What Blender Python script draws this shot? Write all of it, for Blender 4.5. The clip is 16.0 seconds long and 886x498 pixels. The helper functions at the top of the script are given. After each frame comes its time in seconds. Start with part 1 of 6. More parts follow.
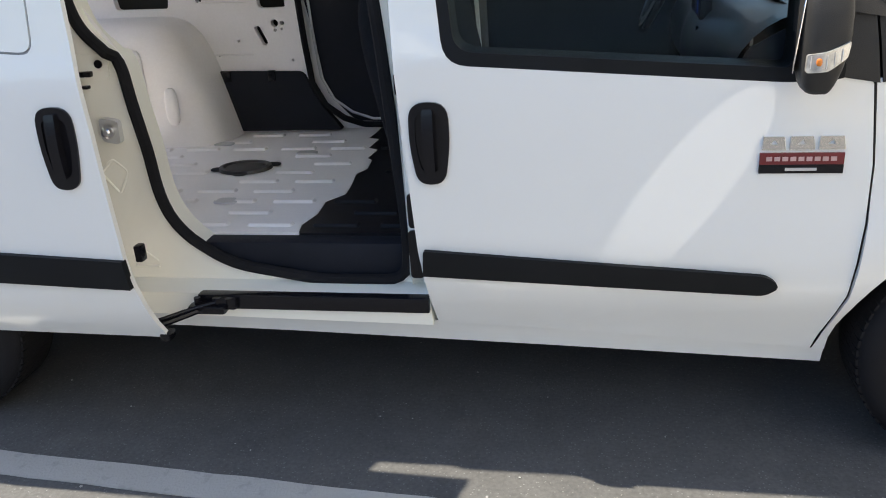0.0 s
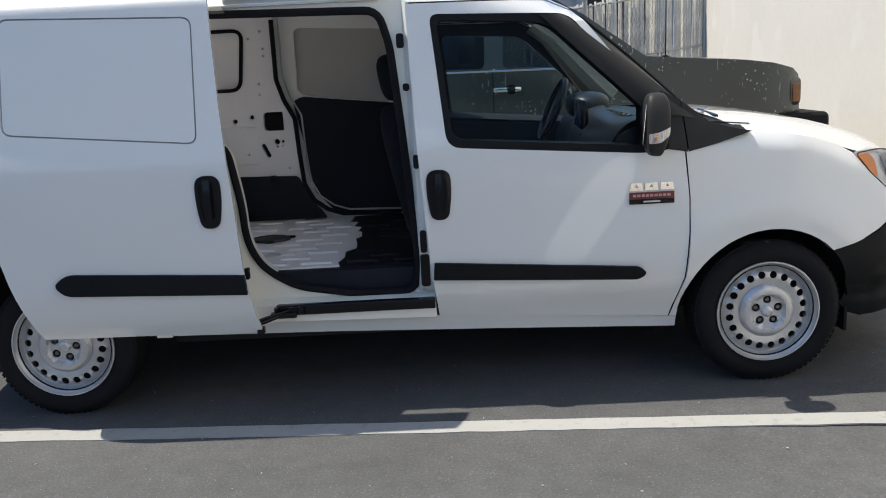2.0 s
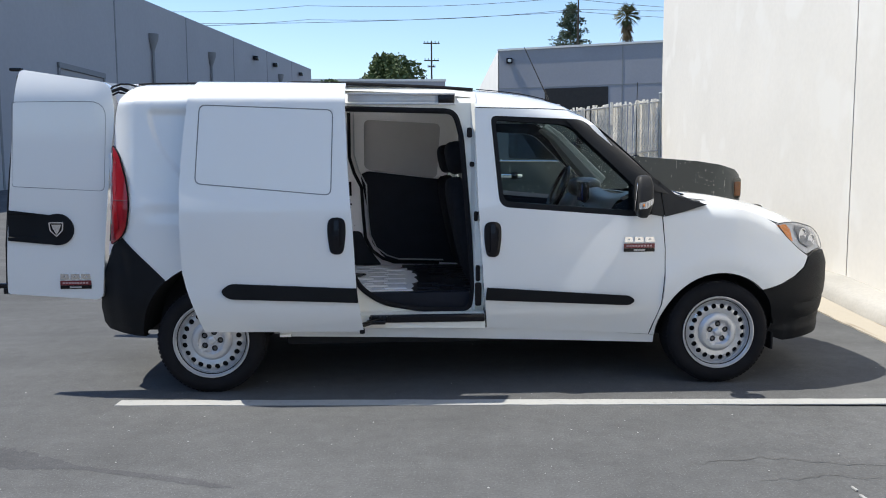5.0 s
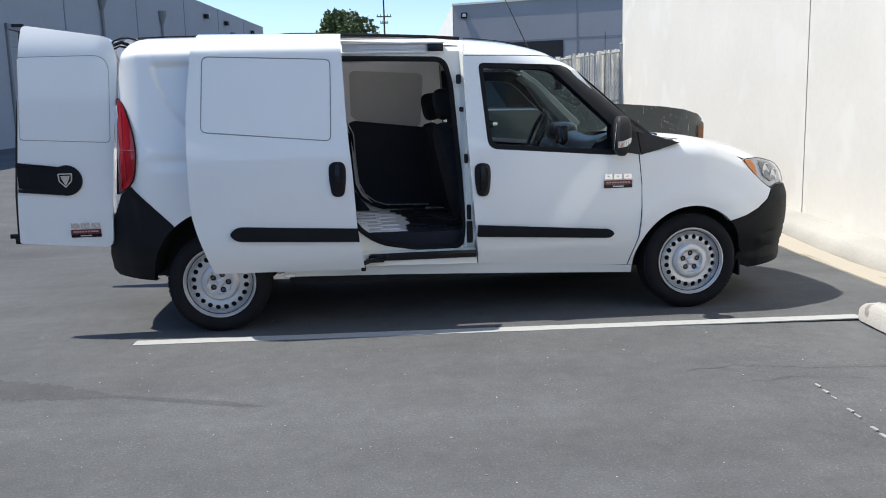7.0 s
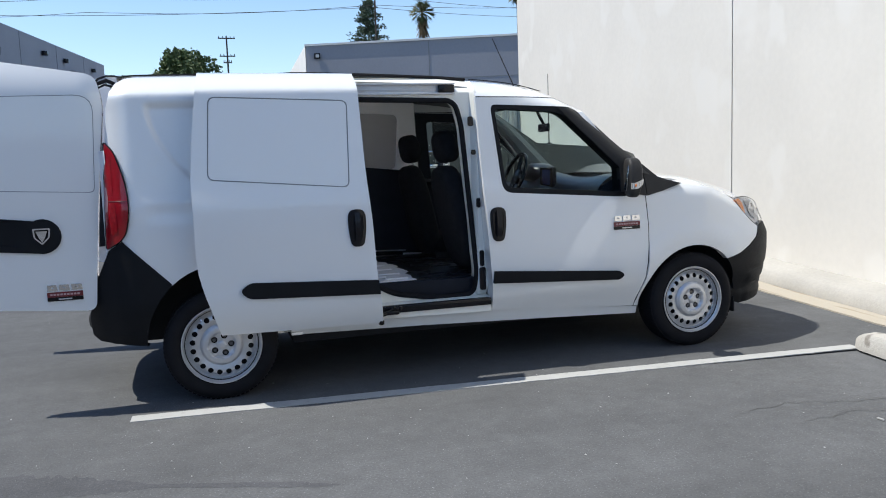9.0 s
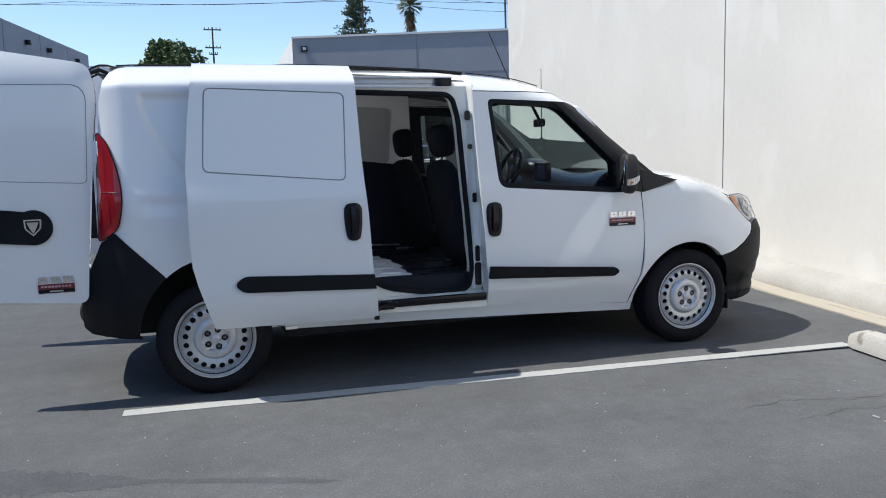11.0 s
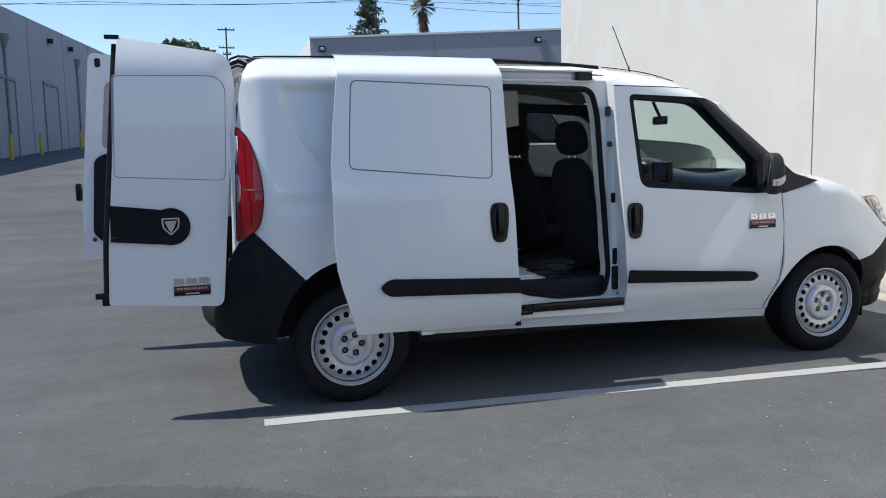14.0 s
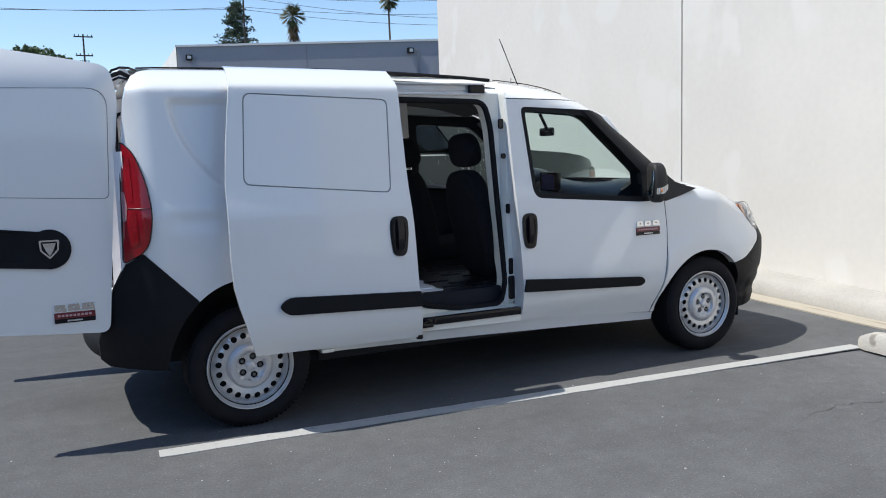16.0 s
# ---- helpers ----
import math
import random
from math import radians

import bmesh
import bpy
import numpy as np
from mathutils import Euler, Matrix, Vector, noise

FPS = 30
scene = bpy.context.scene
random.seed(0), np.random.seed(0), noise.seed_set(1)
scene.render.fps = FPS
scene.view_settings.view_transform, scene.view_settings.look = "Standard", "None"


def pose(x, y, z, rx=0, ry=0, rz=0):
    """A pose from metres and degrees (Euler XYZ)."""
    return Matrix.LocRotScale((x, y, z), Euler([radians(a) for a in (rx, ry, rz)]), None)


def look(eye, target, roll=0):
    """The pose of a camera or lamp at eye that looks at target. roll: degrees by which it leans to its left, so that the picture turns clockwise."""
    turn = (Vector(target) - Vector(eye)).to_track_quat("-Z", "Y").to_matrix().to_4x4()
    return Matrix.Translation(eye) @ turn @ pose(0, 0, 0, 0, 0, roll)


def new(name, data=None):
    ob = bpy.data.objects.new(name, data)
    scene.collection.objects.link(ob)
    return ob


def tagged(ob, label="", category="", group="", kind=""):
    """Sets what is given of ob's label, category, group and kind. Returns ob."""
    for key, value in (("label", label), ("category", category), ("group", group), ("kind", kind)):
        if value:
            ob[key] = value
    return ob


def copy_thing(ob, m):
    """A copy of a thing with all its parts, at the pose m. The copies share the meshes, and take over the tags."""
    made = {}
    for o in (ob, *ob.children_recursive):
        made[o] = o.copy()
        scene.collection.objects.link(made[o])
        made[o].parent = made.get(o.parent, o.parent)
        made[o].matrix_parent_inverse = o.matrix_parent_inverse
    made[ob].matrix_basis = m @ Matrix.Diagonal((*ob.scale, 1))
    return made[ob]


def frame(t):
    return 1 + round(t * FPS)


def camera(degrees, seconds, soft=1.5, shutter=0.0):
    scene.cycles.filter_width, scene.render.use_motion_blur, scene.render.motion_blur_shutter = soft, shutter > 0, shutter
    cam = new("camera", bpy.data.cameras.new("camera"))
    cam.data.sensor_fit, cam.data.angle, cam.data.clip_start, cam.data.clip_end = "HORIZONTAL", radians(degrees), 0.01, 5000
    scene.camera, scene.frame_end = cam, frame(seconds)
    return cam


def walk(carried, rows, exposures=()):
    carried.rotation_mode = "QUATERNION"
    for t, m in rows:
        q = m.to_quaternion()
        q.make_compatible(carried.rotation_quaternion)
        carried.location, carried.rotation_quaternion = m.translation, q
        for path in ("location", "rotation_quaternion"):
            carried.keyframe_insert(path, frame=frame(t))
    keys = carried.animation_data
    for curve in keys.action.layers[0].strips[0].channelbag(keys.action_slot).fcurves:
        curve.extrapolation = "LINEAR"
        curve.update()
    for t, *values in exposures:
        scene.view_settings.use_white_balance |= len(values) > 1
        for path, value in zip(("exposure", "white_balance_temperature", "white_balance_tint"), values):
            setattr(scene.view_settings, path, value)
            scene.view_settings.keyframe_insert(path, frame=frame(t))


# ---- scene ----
from mathutils import geometry

cam = camera(56.8, 16.0, soft=1.0)
PATH = [
    (0, (2.095, -1.989, 1.449), (1.742, -0.17, 0.697), -3.6),
    (0.5, (2.027, -2.385, 1.424), (1.713, -0.536, 0.729), -3.6),
    (1, (1.879, -2.726, 1.402), (1.738, -0.846, 0.733), -2.4),
    (1.5, (1.864, -3.078, 1.427), (1.816, -1.167, 0.839), -2.7),
    (2, (1.712, -3.413, 1.429), (1.703, -1.46, 1.002), -3.0),
    (2.5, (1.616, -3.713, 1.445), (1.589, -1.744, 1.099), -2.8),
    (3, (1.59, -3.989, 1.423), (1.558, -2.013, 1.113), -2.5),
    (3.5, (1.487, -4.229, 1.383), (1.483, -2.249, 1.099), -2.5),
    (3.7, (1.421, -4.344, 1.373), (1.421, -2.363, 1.1), -2.2),
    (5.8, (1.029, -5.025, 1.359), (1.208, -3.042, 1.17), -0.1),
    (6, (1.026, -5.057, 1.33), (1.202, -3.077, 1.114), -0.4),
    (6.5, (1.021, -5.175, 1.304), (1.083, -3.205, 0.962), -1.8),
    (7, (0.848, -5.191, 1.292), (1.066, -3.227, 0.984), -1.5),
    (7.5, (0.601, -5.184, 1.309), (0.906, -3.226, 1.041), -2.5),
    (8, (0.361, -4.97, 1.319), (0.685, -3.012, 1.074), -3.1),
    (8.5, (0.061, -4.787, 1.322), (0.541, -2.859, 1.095), -2.8),
    (8.7, (-0.065, -4.754, 1.346), (0.496, -2.847, 1.124), -2.5),
    (10.8, (-0.218, -4.701, 1.349), (0.399, -2.815, 1.106), -1.1),
    (11, (-0.174, -4.689, 1.346), (0.441, -2.801, 1.107), -1.4),
    (11.5, (0.001, -4.573, 1.35), (0.615, -2.682, 1.133), -1.0),
    (12, (0.079, -4.501, 1.346), (0.547, -2.57, 1.122), -1.8),
    (12.5, (-0.042, -4.484, 1.301), (0.445, -2.56, 1.054), -1.7),
    (13, (-0.394, -4.528, 1.31), (0.112, -2.612, 1.04), -1.4),
    (13.5, (-0.614, -4.358, 1.332), (-0.072, -2.451, 1.072), -1.2),
    (14, (-0.823, -4.233, 1.34), (-0.228, -2.338, 1.104), -1.1),
    (14.5, (-1.055, -4.202, 1.357), (-0.289, -2.367, 1.139), -1.3),
    (15, (-1.11, -4.2, 1.365), (-0.308, -2.379, 1.155), -1.6),
    (15.5, (-1.088, -4.201, 1.362), (-0.243, -2.401, 1.155), -1.8),
    (16, (-0.921, -4.148, 1.362), (-0.047, -2.363, 1.142), -1.7),
]
EXPOSURES = [(0.0, 1.17, 6810, 10), (0.5, 1.00, 6810, 10), (1.0, 0.88, 6710, 10), (1.5, 0.70, 6560, 10), (2.0, 0.36, 6370, 10), (2.5, 0.50, 6220, 10), (3.0, 0.60, 6200, 10), (3.5, 0.64, 6200, 10), (6.0, 0.40, 6000, 10), (6.5, 0.62, 6030, 10), (7.0, 0.52, 6040, 10), (7.5, 0.28, 6000, 10), (8.0, 0.38, 5950, 10), (8.5, 0.38, 5950, 10), (11.0, 0.34, 5920, 10), (12.0, 0.30, 5920, 10), (12.5, 0.39, 5920, 10), (13.0, 0.46, 5920, 10), (14.0, 0.28, 5920, 10), (14.5, 0.24, 5920, 10), (16.0, 0.32, 5930, 10)]
walk(cam, [(t, look(eye, target, roll)) for t, eye, target, roll in PATH], EXPOSURES)

# ---- world, sun ----
SUN_TO = Vector((-0.512, 0.132, 1.0)).normalized()
world = bpy.data.worlds.new("sky")
scene.world = world
world.use_nodes = True
wn = world.node_tree.nodes
sky = wn.new("ShaderNodeTexSky")
sky.sky_type = "NISHITA"
sky.sun_disc = False
sky.sun_elevation = math.asin(SUN_TO.z)
sky.sun_rotation = math.atan2(SUN_TO.x, SUN_TO.y)
sky.air_density, sky.dust_density, sky.ozone_density = 1.0, 0.2, 1.6
wn["Background"].inputs["Strength"].default_value = 0.13
world.node_tree.links.new(sky.outputs[0], wn["Background"].inputs[0])
sun = new("sun", bpy.data.lights.new("sun", "SUN"))
sun.data.energy, sun.data.angle, sun.data.color = 4.25, radians(0.53), (1.0, 0.92, 0.775)
sun.matrix_world = look(SUN_TO * 30, (0, 0, 0))

# added lamp: stands in for the wing mirror throwing sun onto the front door
glint = new("mirror_glint_lamp", bpy.data.lights.new("mirror_glint_lamp", "AREA"))
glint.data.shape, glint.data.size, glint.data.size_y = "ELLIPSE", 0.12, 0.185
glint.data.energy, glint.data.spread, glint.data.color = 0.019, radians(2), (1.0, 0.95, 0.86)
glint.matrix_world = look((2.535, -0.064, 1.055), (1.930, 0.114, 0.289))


# ---- materials ----
def material(name, colour, rough=0.5, metal=0.0, vary=0.0, scale=8.0, bump=0.0, bump_scale=60.0, coat=0.0, spec=0.5, detail=6.0, grain=0.0):
    """A plain surface whose colour wanders at two scales and whose relief is fine noise."""
    m = bpy.data.materials.new(name)
    m.use_nodes = True
    t = m.node_tree
    b = t.nodes["Principled BSDF"]
    b.inputs["Roughness"].default_value, b.inputs["Metallic"].default_value = rough, metal
    b.inputs["Coat Weight"].default_value, b.inputs["Coat Roughness"].default_value = coat, 0.04
    b.inputs["Specular IOR Level"].default_value = spec
    b.inputs["Base Color"].default_value = (*colour, 1)
    co = t.nodes.new("ShaderNodeTexCoord")
    if vary or grain:
        n1, n2 = t.nodes.new("ShaderNodeTexNoise"), t.nodes.new("ShaderNodeTexNoise")
        n1.inputs["Scale"].default_value, n1.inputs["Detail"].default_value = scale, detail
        n2.inputs["Scale"].default_value, n2.inputs["Detail"].default_value = scale * 22, 3
        for n in (n1, n2):
            t.links.new(co.outputs["Object"], n.inputs["Vector"])
        def scaled(node, k):
            q = t.nodes.new("ShaderNodeMapRange")
            q.inputs["From Min"].default_value, q.inputs["From Max"].default_value = 0.25, 0.75
            q.inputs["To Min"].default_value, q.inputs["To Max"].default_value = 1 - k, 1 + k
            t.links.new(node.outputs["Fac"], q.inputs["Value"])
            return q
        a, c = scaled(n1, vary), scaled(n2, grain)
        mul = t.nodes.new("ShaderNodeMath")
        mul.operation = "MULTIPLY"
        t.links.new(a.outputs[0], mul.inputs[0]), t.links.new(c.outputs[0], mul.inputs[1])
        mix = t.nodes.new("ShaderNodeVectorMath")
        mix.operation = "SCALE"
        mix.inputs[0].default_value = colour
        t.links.new(mul.outputs[0], mix.inputs["Scale"])
        t.links.new(mix.outputs[0], b.inputs["Base Color"])
    if bump:
        nb, bp = t.nodes.new("ShaderNodeTexNoise"), t.nodes.new("ShaderNodeBump")
        nb.inputs["Scale"].default_value, nb.inputs["Detail"].default_value = bump_scale, 5
        bp.inputs["Strength"].default_value, bp.inputs["Distance"].default_value = bump, 0.01
        t.links.new(co.outputs["Object"], nb.inputs["Vector"])
        t.links.new(nb.outputs["Fac"], bp.inputs["Height"])
        t.links.new(bp.outputs["Normal"], b.inputs["Normal"])
    return m


def glass(name, tint, rough=0.0):
    """A thin pane: clear with a tint, and a mirror gloss that grows towards grazing."""
    m = bpy.data.materials.new(name)
    m.use_nodes = True
    t = m.node_tree
    t.nodes.remove(t.nodes["Principled BSDF"])
    clear, gloss, mix, lw, pw, mr = (t.nodes.new(k) for k in ("ShaderNodeBsdfTransparent", "ShaderNodeBsdfGlossy", "ShaderNodeMixShader", "ShaderNodeLayerWeight", "ShaderNodeMath", "ShaderNodeMapRange"))
    clear.inputs["Color"].default_value = (*tint, 1)
    gloss.inputs["Roughness"].default_value = rough
    lw.inputs["Blend"].default_value = 0.5
    pw.operation = "POWER"
    pw.inputs[1].default_value = 5.0
    mr.inputs["To Min"].default_value, mr.inputs["To Max"].default_value = 0.010, 0.95
    t.links.new(lw.outputs["Facing"], pw.inputs[0])
    t.links.new(pw.outputs[0], mr.inputs["Value"])
    t.links.new(mr.outputs[0], mix.inputs[0])
    t.links.new(clear.outputs[0], mix.inputs[1])
    t.links.new(gloss.outputs[0], mix.inputs[2])
    t.links.new(mix.outputs[0], t.nodes["Material Output"].inputs["Surface"])
    return m


PAINT = material("white_car_paint", (0.82, 0.832, 0.828), 0.25, coat=1.0, vary=0.012, scale=1.5)
INNER = material("white_inner_paint", (0.88, 0.86, 0.86), 0.42, vary=0.04, scale=4, grain=0.02)
JAMB = material("cream_jamb_paint", (0.87, 0.86, 0.785), 0.35, coat=0.3, vary=0.03, scale=3)
BLACK = material("black_grained_plastic", (0.011, 0.012, 0.014), 0.55, vary=0.15, scale=6, bump=0.15, bump_scale=500, spec=0.14)
# lighter copy of the black plastic, with sunlight put into its colour
SUNLITBLACK = material("sunlit_black_plastic", (0.034, 0.033, 0.032), 0.5, vary=0.15, scale=7, bump=0.15, bump_scale=500, spec=0.25)
GLOSS = material("black_gloss_plastic", (0.007, 0.007, 0.010), 0.22, coat=0.10, vary=0.05, spec=0.25)
RUBBER = material("black_rubber", (0.012, 0.012, 0.014), 0.75, spec=0.15, vary=0.2, scale=10, bump=0.2, bump_scale=300)
DARK = material("dark_underbody_and_shade", (0.015, 0.015, 0.016), 0.8, vary=0.3, scale=5)
TRIM_IN = material("dark_inner_trim", (0.015, 0.017, 0.024), 0.6, spec=0.15, vary=0.15, scale=9, bump=0.1, bump_scale=400)
FABRIC = material("black_seat_fabric", (0.012, 0.013, 0.016), 0.95, spec=0.2, vary=0.2, scale=30, bump=0.4, bump_scale=700)
STEEL = material("silver_painted_steel", (0.60, 0.61, 0.63), 0.32, metal=0.6, vary=0.06, scale=12, grain=0.03)
CHROME = material("chrome", (0.75, 0.75, 0.76), 0.12, metal=1.0)
MIRROR = material("mirror_silver", (0.85, 0.86, 0.87), 0.09, metal=1.0)
RED = material("red_badge", (0.15, 0.006, 0.012), 0.35, coat=0.5, vary=0.1, scale=40)
TAIL = material("red_lens", (0.27, 0.003, 0.008), 0.14, coat=0.35, vary=0.15, scale=14)
LENS = glass("clear_lens", (0.95, 0.96, 0.98))
AMBER = material("amber_lens", (0.75, 0.22, 0.02), 0.2, coat=0.6, vary=0.1, scale=30)
PANE = glass("window_glass", (0.80, 0.88, 0.86))
TINTED = glass("tinted_glass", (0.22, 0.26, 0.30))


def asphalt(name, base=(0.095, 0.0965, 0.0985)):
    """Worn asphalt: broad faded and tyre-dark fields, mid stains, pale stones in the binder, and a gritty relief."""
    m = bpy.data.materials.new(name)
    m.use_nodes = True
    t = m.node_tree
    bs = t.nodes["Principled BSDF"]
    bs.inputs["Roughness"].default_value, bs.inputs["Specular IOR Level"].default_value = 0.88, 0.3
    co = t.nodes.new("ShaderNodeTexCoord")
    def noisy(scale, detail, lo, hi, a, c, stretch=None):
        n = t.nodes.new("ShaderNodeTexNoise")
        n.inputs["Scale"].default_value, n.inputs["Detail"].default_value = scale, detail
        src = co.outputs["Object"]
        if stretch:
            mp = t.nodes.new("ShaderNodeMapping")
            mp.inputs["Scale"].default_value, mp.inputs["Rotation"].default_value = stretch, (0, 0, 0.5)
            t.links.new(src, mp.inputs["Vector"])
            src = mp.outputs["Vector"]
        t.links.new(src, n.inputs["Vector"])
        q = t.nodes.new("ShaderNodeMapRange")
        for k, v in zip(("From Min", "From Max", "To Min", "To Max"), (lo, hi, a, c)):
            q.inputs[k].default_value = v
        t.links.new(n.outputs["Fac"], q.inputs["Value"])
        return q.outputs[0]
    def times(a, c):
        q = t.nodes.new("ShaderNodeMath")
        q.operation = "MULTIPLY"
        t.links.new(a, q.inputs[0]), t.links.new(c, q.inputs[1])
        return q.outputs[0]
    f = times(noisy(0.35, 4, 0.3, 0.7, 0.82, 1.16), noisy(2.2, 6, 0.3, 0.7, 0.92, 1.08))
    f = times(f, noisy(0.8, 5, 0.35, 0.65, 0.90, 1.09, (0.25, 2.2, 1)))
    f = times(times(f, noisy(11, 4, 0.32, 0.68, 0.93, 1.07)), noisy(80, 3, 0.3, 0.7, 0.86, 1.14))
    f = times(f, noisy(3.0, 8, 0.62, 0.76, 1.0, 1.16))
    v = t.nodes.new("ShaderNodeTexVoronoi")
    v.inputs["Scale"].default_value = 70
    t.links.new(co.outputs["Object"], v.inputs["Vector"])
    q = t.nodes.new("ShaderNodeMapRange")
    for k, w in zip(("From Min", "From Max", "To Min", "To Max"), (0.10, 0.22, 1.7, 1.0)):
        q.inputs[k].default_value = w
    t.links.new(v.outputs["Distance"], q.inputs["Value"])
    f = times(f, q.outputs[0])
    c = t.nodes.new("ShaderNodeVectorMath")
    c.operation = "SCALE"
    c.inputs[0].default_value = base
    t.links.new(f, c.inputs["Scale"])
    t.links.new(c.outputs[0], bs.inputs["Base Color"])
    nb, bp = t.nodes.new("ShaderNodeTexNoise"), t.nodes.new("ShaderNodeBump")
    nb.inputs["Scale"].default_value, nb.inputs["Detail"].default_value = 140, 4
    bp.inputs["Strength"].default_value, bp.inputs["Distance"].default_value = 0.28, 0.008
    t.links.new(co.outputs["Object"], nb.inputs["Vector"])
    t.links.new(nb.outputs["Fac"], bp.inputs["Height"])
    t.links.new(bp.outputs["Normal"], bs.inputs["Normal"])
    return m


def patched(name, colour, patch, scale, lo, rough=0.9, bump=0.3, bump_scale=45, stretch=(1, 1, 1)):
    """A painted wall that was touched up in places with a second coat."""
    m = material(name, colour, rough, vary=0.05, scale=0.7, bump=bump, bump_scale=bump_scale, grain=0.02)
    t = m.node_tree
    bs = t.nodes["Principled BSDF"]
    src = bs.inputs["Base Color"].links[0].from_socket
    co, mp, n, q, mix = (t.nodes.new(k) for k in ("ShaderNodeTexCoord", "ShaderNodeMapping", "ShaderNodeTexNoise", "ShaderNodeMapRange", "ShaderNodeMix"))
    mp.inputs["Scale"].default_value = stretch
    n.inputs["Scale"].default_value, n.inputs["Detail"].default_value = scale, 2.5
    q.inputs["From Min"].default_value, q.inputs["From Max"].default_value = lo, lo + 0.07
    mix.data_type = "RGBA"
    mix.inputs["B"].default_value = (*patch, 1)
    t.links.new(co.outputs["Object"], mp.inputs["Vector"]), t.links.new(mp.outputs["Vector"], n.inputs["Vector"])
    t.links.new(n.outputs["Fac"], q.inputs["Value"]), t.links.new(q.outputs[0], mix.inputs["Factor"])
    t.links.new(src, mix.inputs["A"]), t.links.new(mix.outputs["Result"], bs.inputs["Base Color"])
    return m


ASPHALT = asphalt("asphalt")
LINE = patched("worn_white_road_paint", (0.40, 0.40, 0.385), (0.35, 0.35, 0.338), 22.0, 0.60, 0.75, 0.4, 120)
CONCRETE = material("pale_concrete", (0.40, 0.38, 0.34), 0.85, vary=0.13, scale=1.6, bump=0.4, bump_scale=60, grain=0.06)
GUTTER = patched("tan_gutter_concrete", (0.42, 0.375, 0.30), (0.27, 0.225, 0.165), 1.5, 0.58, 0.88, 0.5, 70, stretch=(3.0, 0.6, 1))
STOP = patched("dirty_stop_concrete", (0.43, 0.41, 0.37), (0.25, 0.23, 0.20), 6.0, 0.60, 0.88, 0.6, 50)
STUCCO = patched("cream_stucco", (0.76, 0.72, 0.645), (0.79, 0.755, 0.685), 1.7, 0.58, bump=0.045, stretch=(1, 1, 0.7))
SHOP_WALL = material("pale_grey_painted_concrete", (0.40, 0.388, 0.405), 0.9, vary=0.06, scale=0.25, grain=0.03)
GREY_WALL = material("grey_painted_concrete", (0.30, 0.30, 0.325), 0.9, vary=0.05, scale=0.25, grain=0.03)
WHITE_WALL = material("white_trim_and_sunlit_wall", (0.72, 0.70, 0.66), 0.9, vary=0.04, scale=0.25)


# ---- helpers for building ----
def link(name, bm, mat, parent=None, label="", smooth=True, angle=35):
    me = bpy.data.meshes.new(name)
    bmesh.ops.recalc_face_normals(bm, faces=bm.faces)
    for f in bm.faces:
        f.smooth = smooth
    for e in bm.edges:
        if len(e.link_faces) == 2 and e.calc_face_angle(0) > radians(angle):
            e.smooth = False
    bm.to_mesh(me)
    bm.free()
    ob = new(name, me)
    if mat is not None:
        me.materials.append(mat)
    if parent is not None:
        ob.parent = parent
    if label:
        ob["label"] = label
    return ob


def part(name, bm, material, parent, label="", smooth=True, angle=35):
    return link(name, bm, material, parent, label, smooth, angle)


def bevel(bm, width, segments=2, angle=30):
    sharp = [e for e in bm.edges if len(e.link_faces) == 2 and e.calc_face_angle(0) > radians(angle)]
    bmesh.ops.bevel(bm, geom=sharp, offset=width, segments=segments, profile=0.6, affect="EDGES", clamp_overlap=True)
    return bm


def box(x0, y0, z0, x1, y1, z1, round_=0.0, segments=2, bm=None):
    b = bmesh.new()
    bmesh.ops.create_cube(b, size=1)
    for v in b.verts:
        v.co = Vector((x0 + (v.co.x + 0.5) * (x1 - x0), y0 + (v.co.y + 0.5) * (y1 - y0), z0 + (v.co.z + 0.5) * (z1 - z0)))
    if round_:
        bevel(b, round_, segments)
    return joined(bm, b)


def joined(bm, b):
    """Adds the bmesh b to bm, or gives b back where there is none."""
    if bm is None:
        return b
    me = bpy.data.meshes.new("tmp")
    b.to_mesh(me)
    b.free()
    bm.from_mesh(me)
    bpy.data.meshes.remove(me)
    return bm


def moved(b, m):
    bmesh.ops.transform(b, matrix=m, verts=b.verts)
    return b


def lathe(profile, steps=48, axis="y", ends=True):
    """A turned form: profile of (distance along the axis, radius)."""
    b = bmesh.new()
    rings = []
    for d, r in profile:
        ring = []
        for i in range(steps):
            a = 2 * math.pi * i / steps
            c, s_ = r * math.cos(a), r * math.sin(a)
            ring.append(b.verts.new((c, d, s_) if axis == "y" else (c, s_, d) if axis == "z" else (d, c, s_)))
        rings.append(ring)
    for p, q in zip(rings, rings[1:]):
        for i in range(steps):
            b.faces.new((p[i], p[(i + 1) % steps], q[(i + 1) % steps], q[i]))
    if ends:
        b.faces.new(rings[0][::-1])
        b.faces.new(rings[-1])
    return b


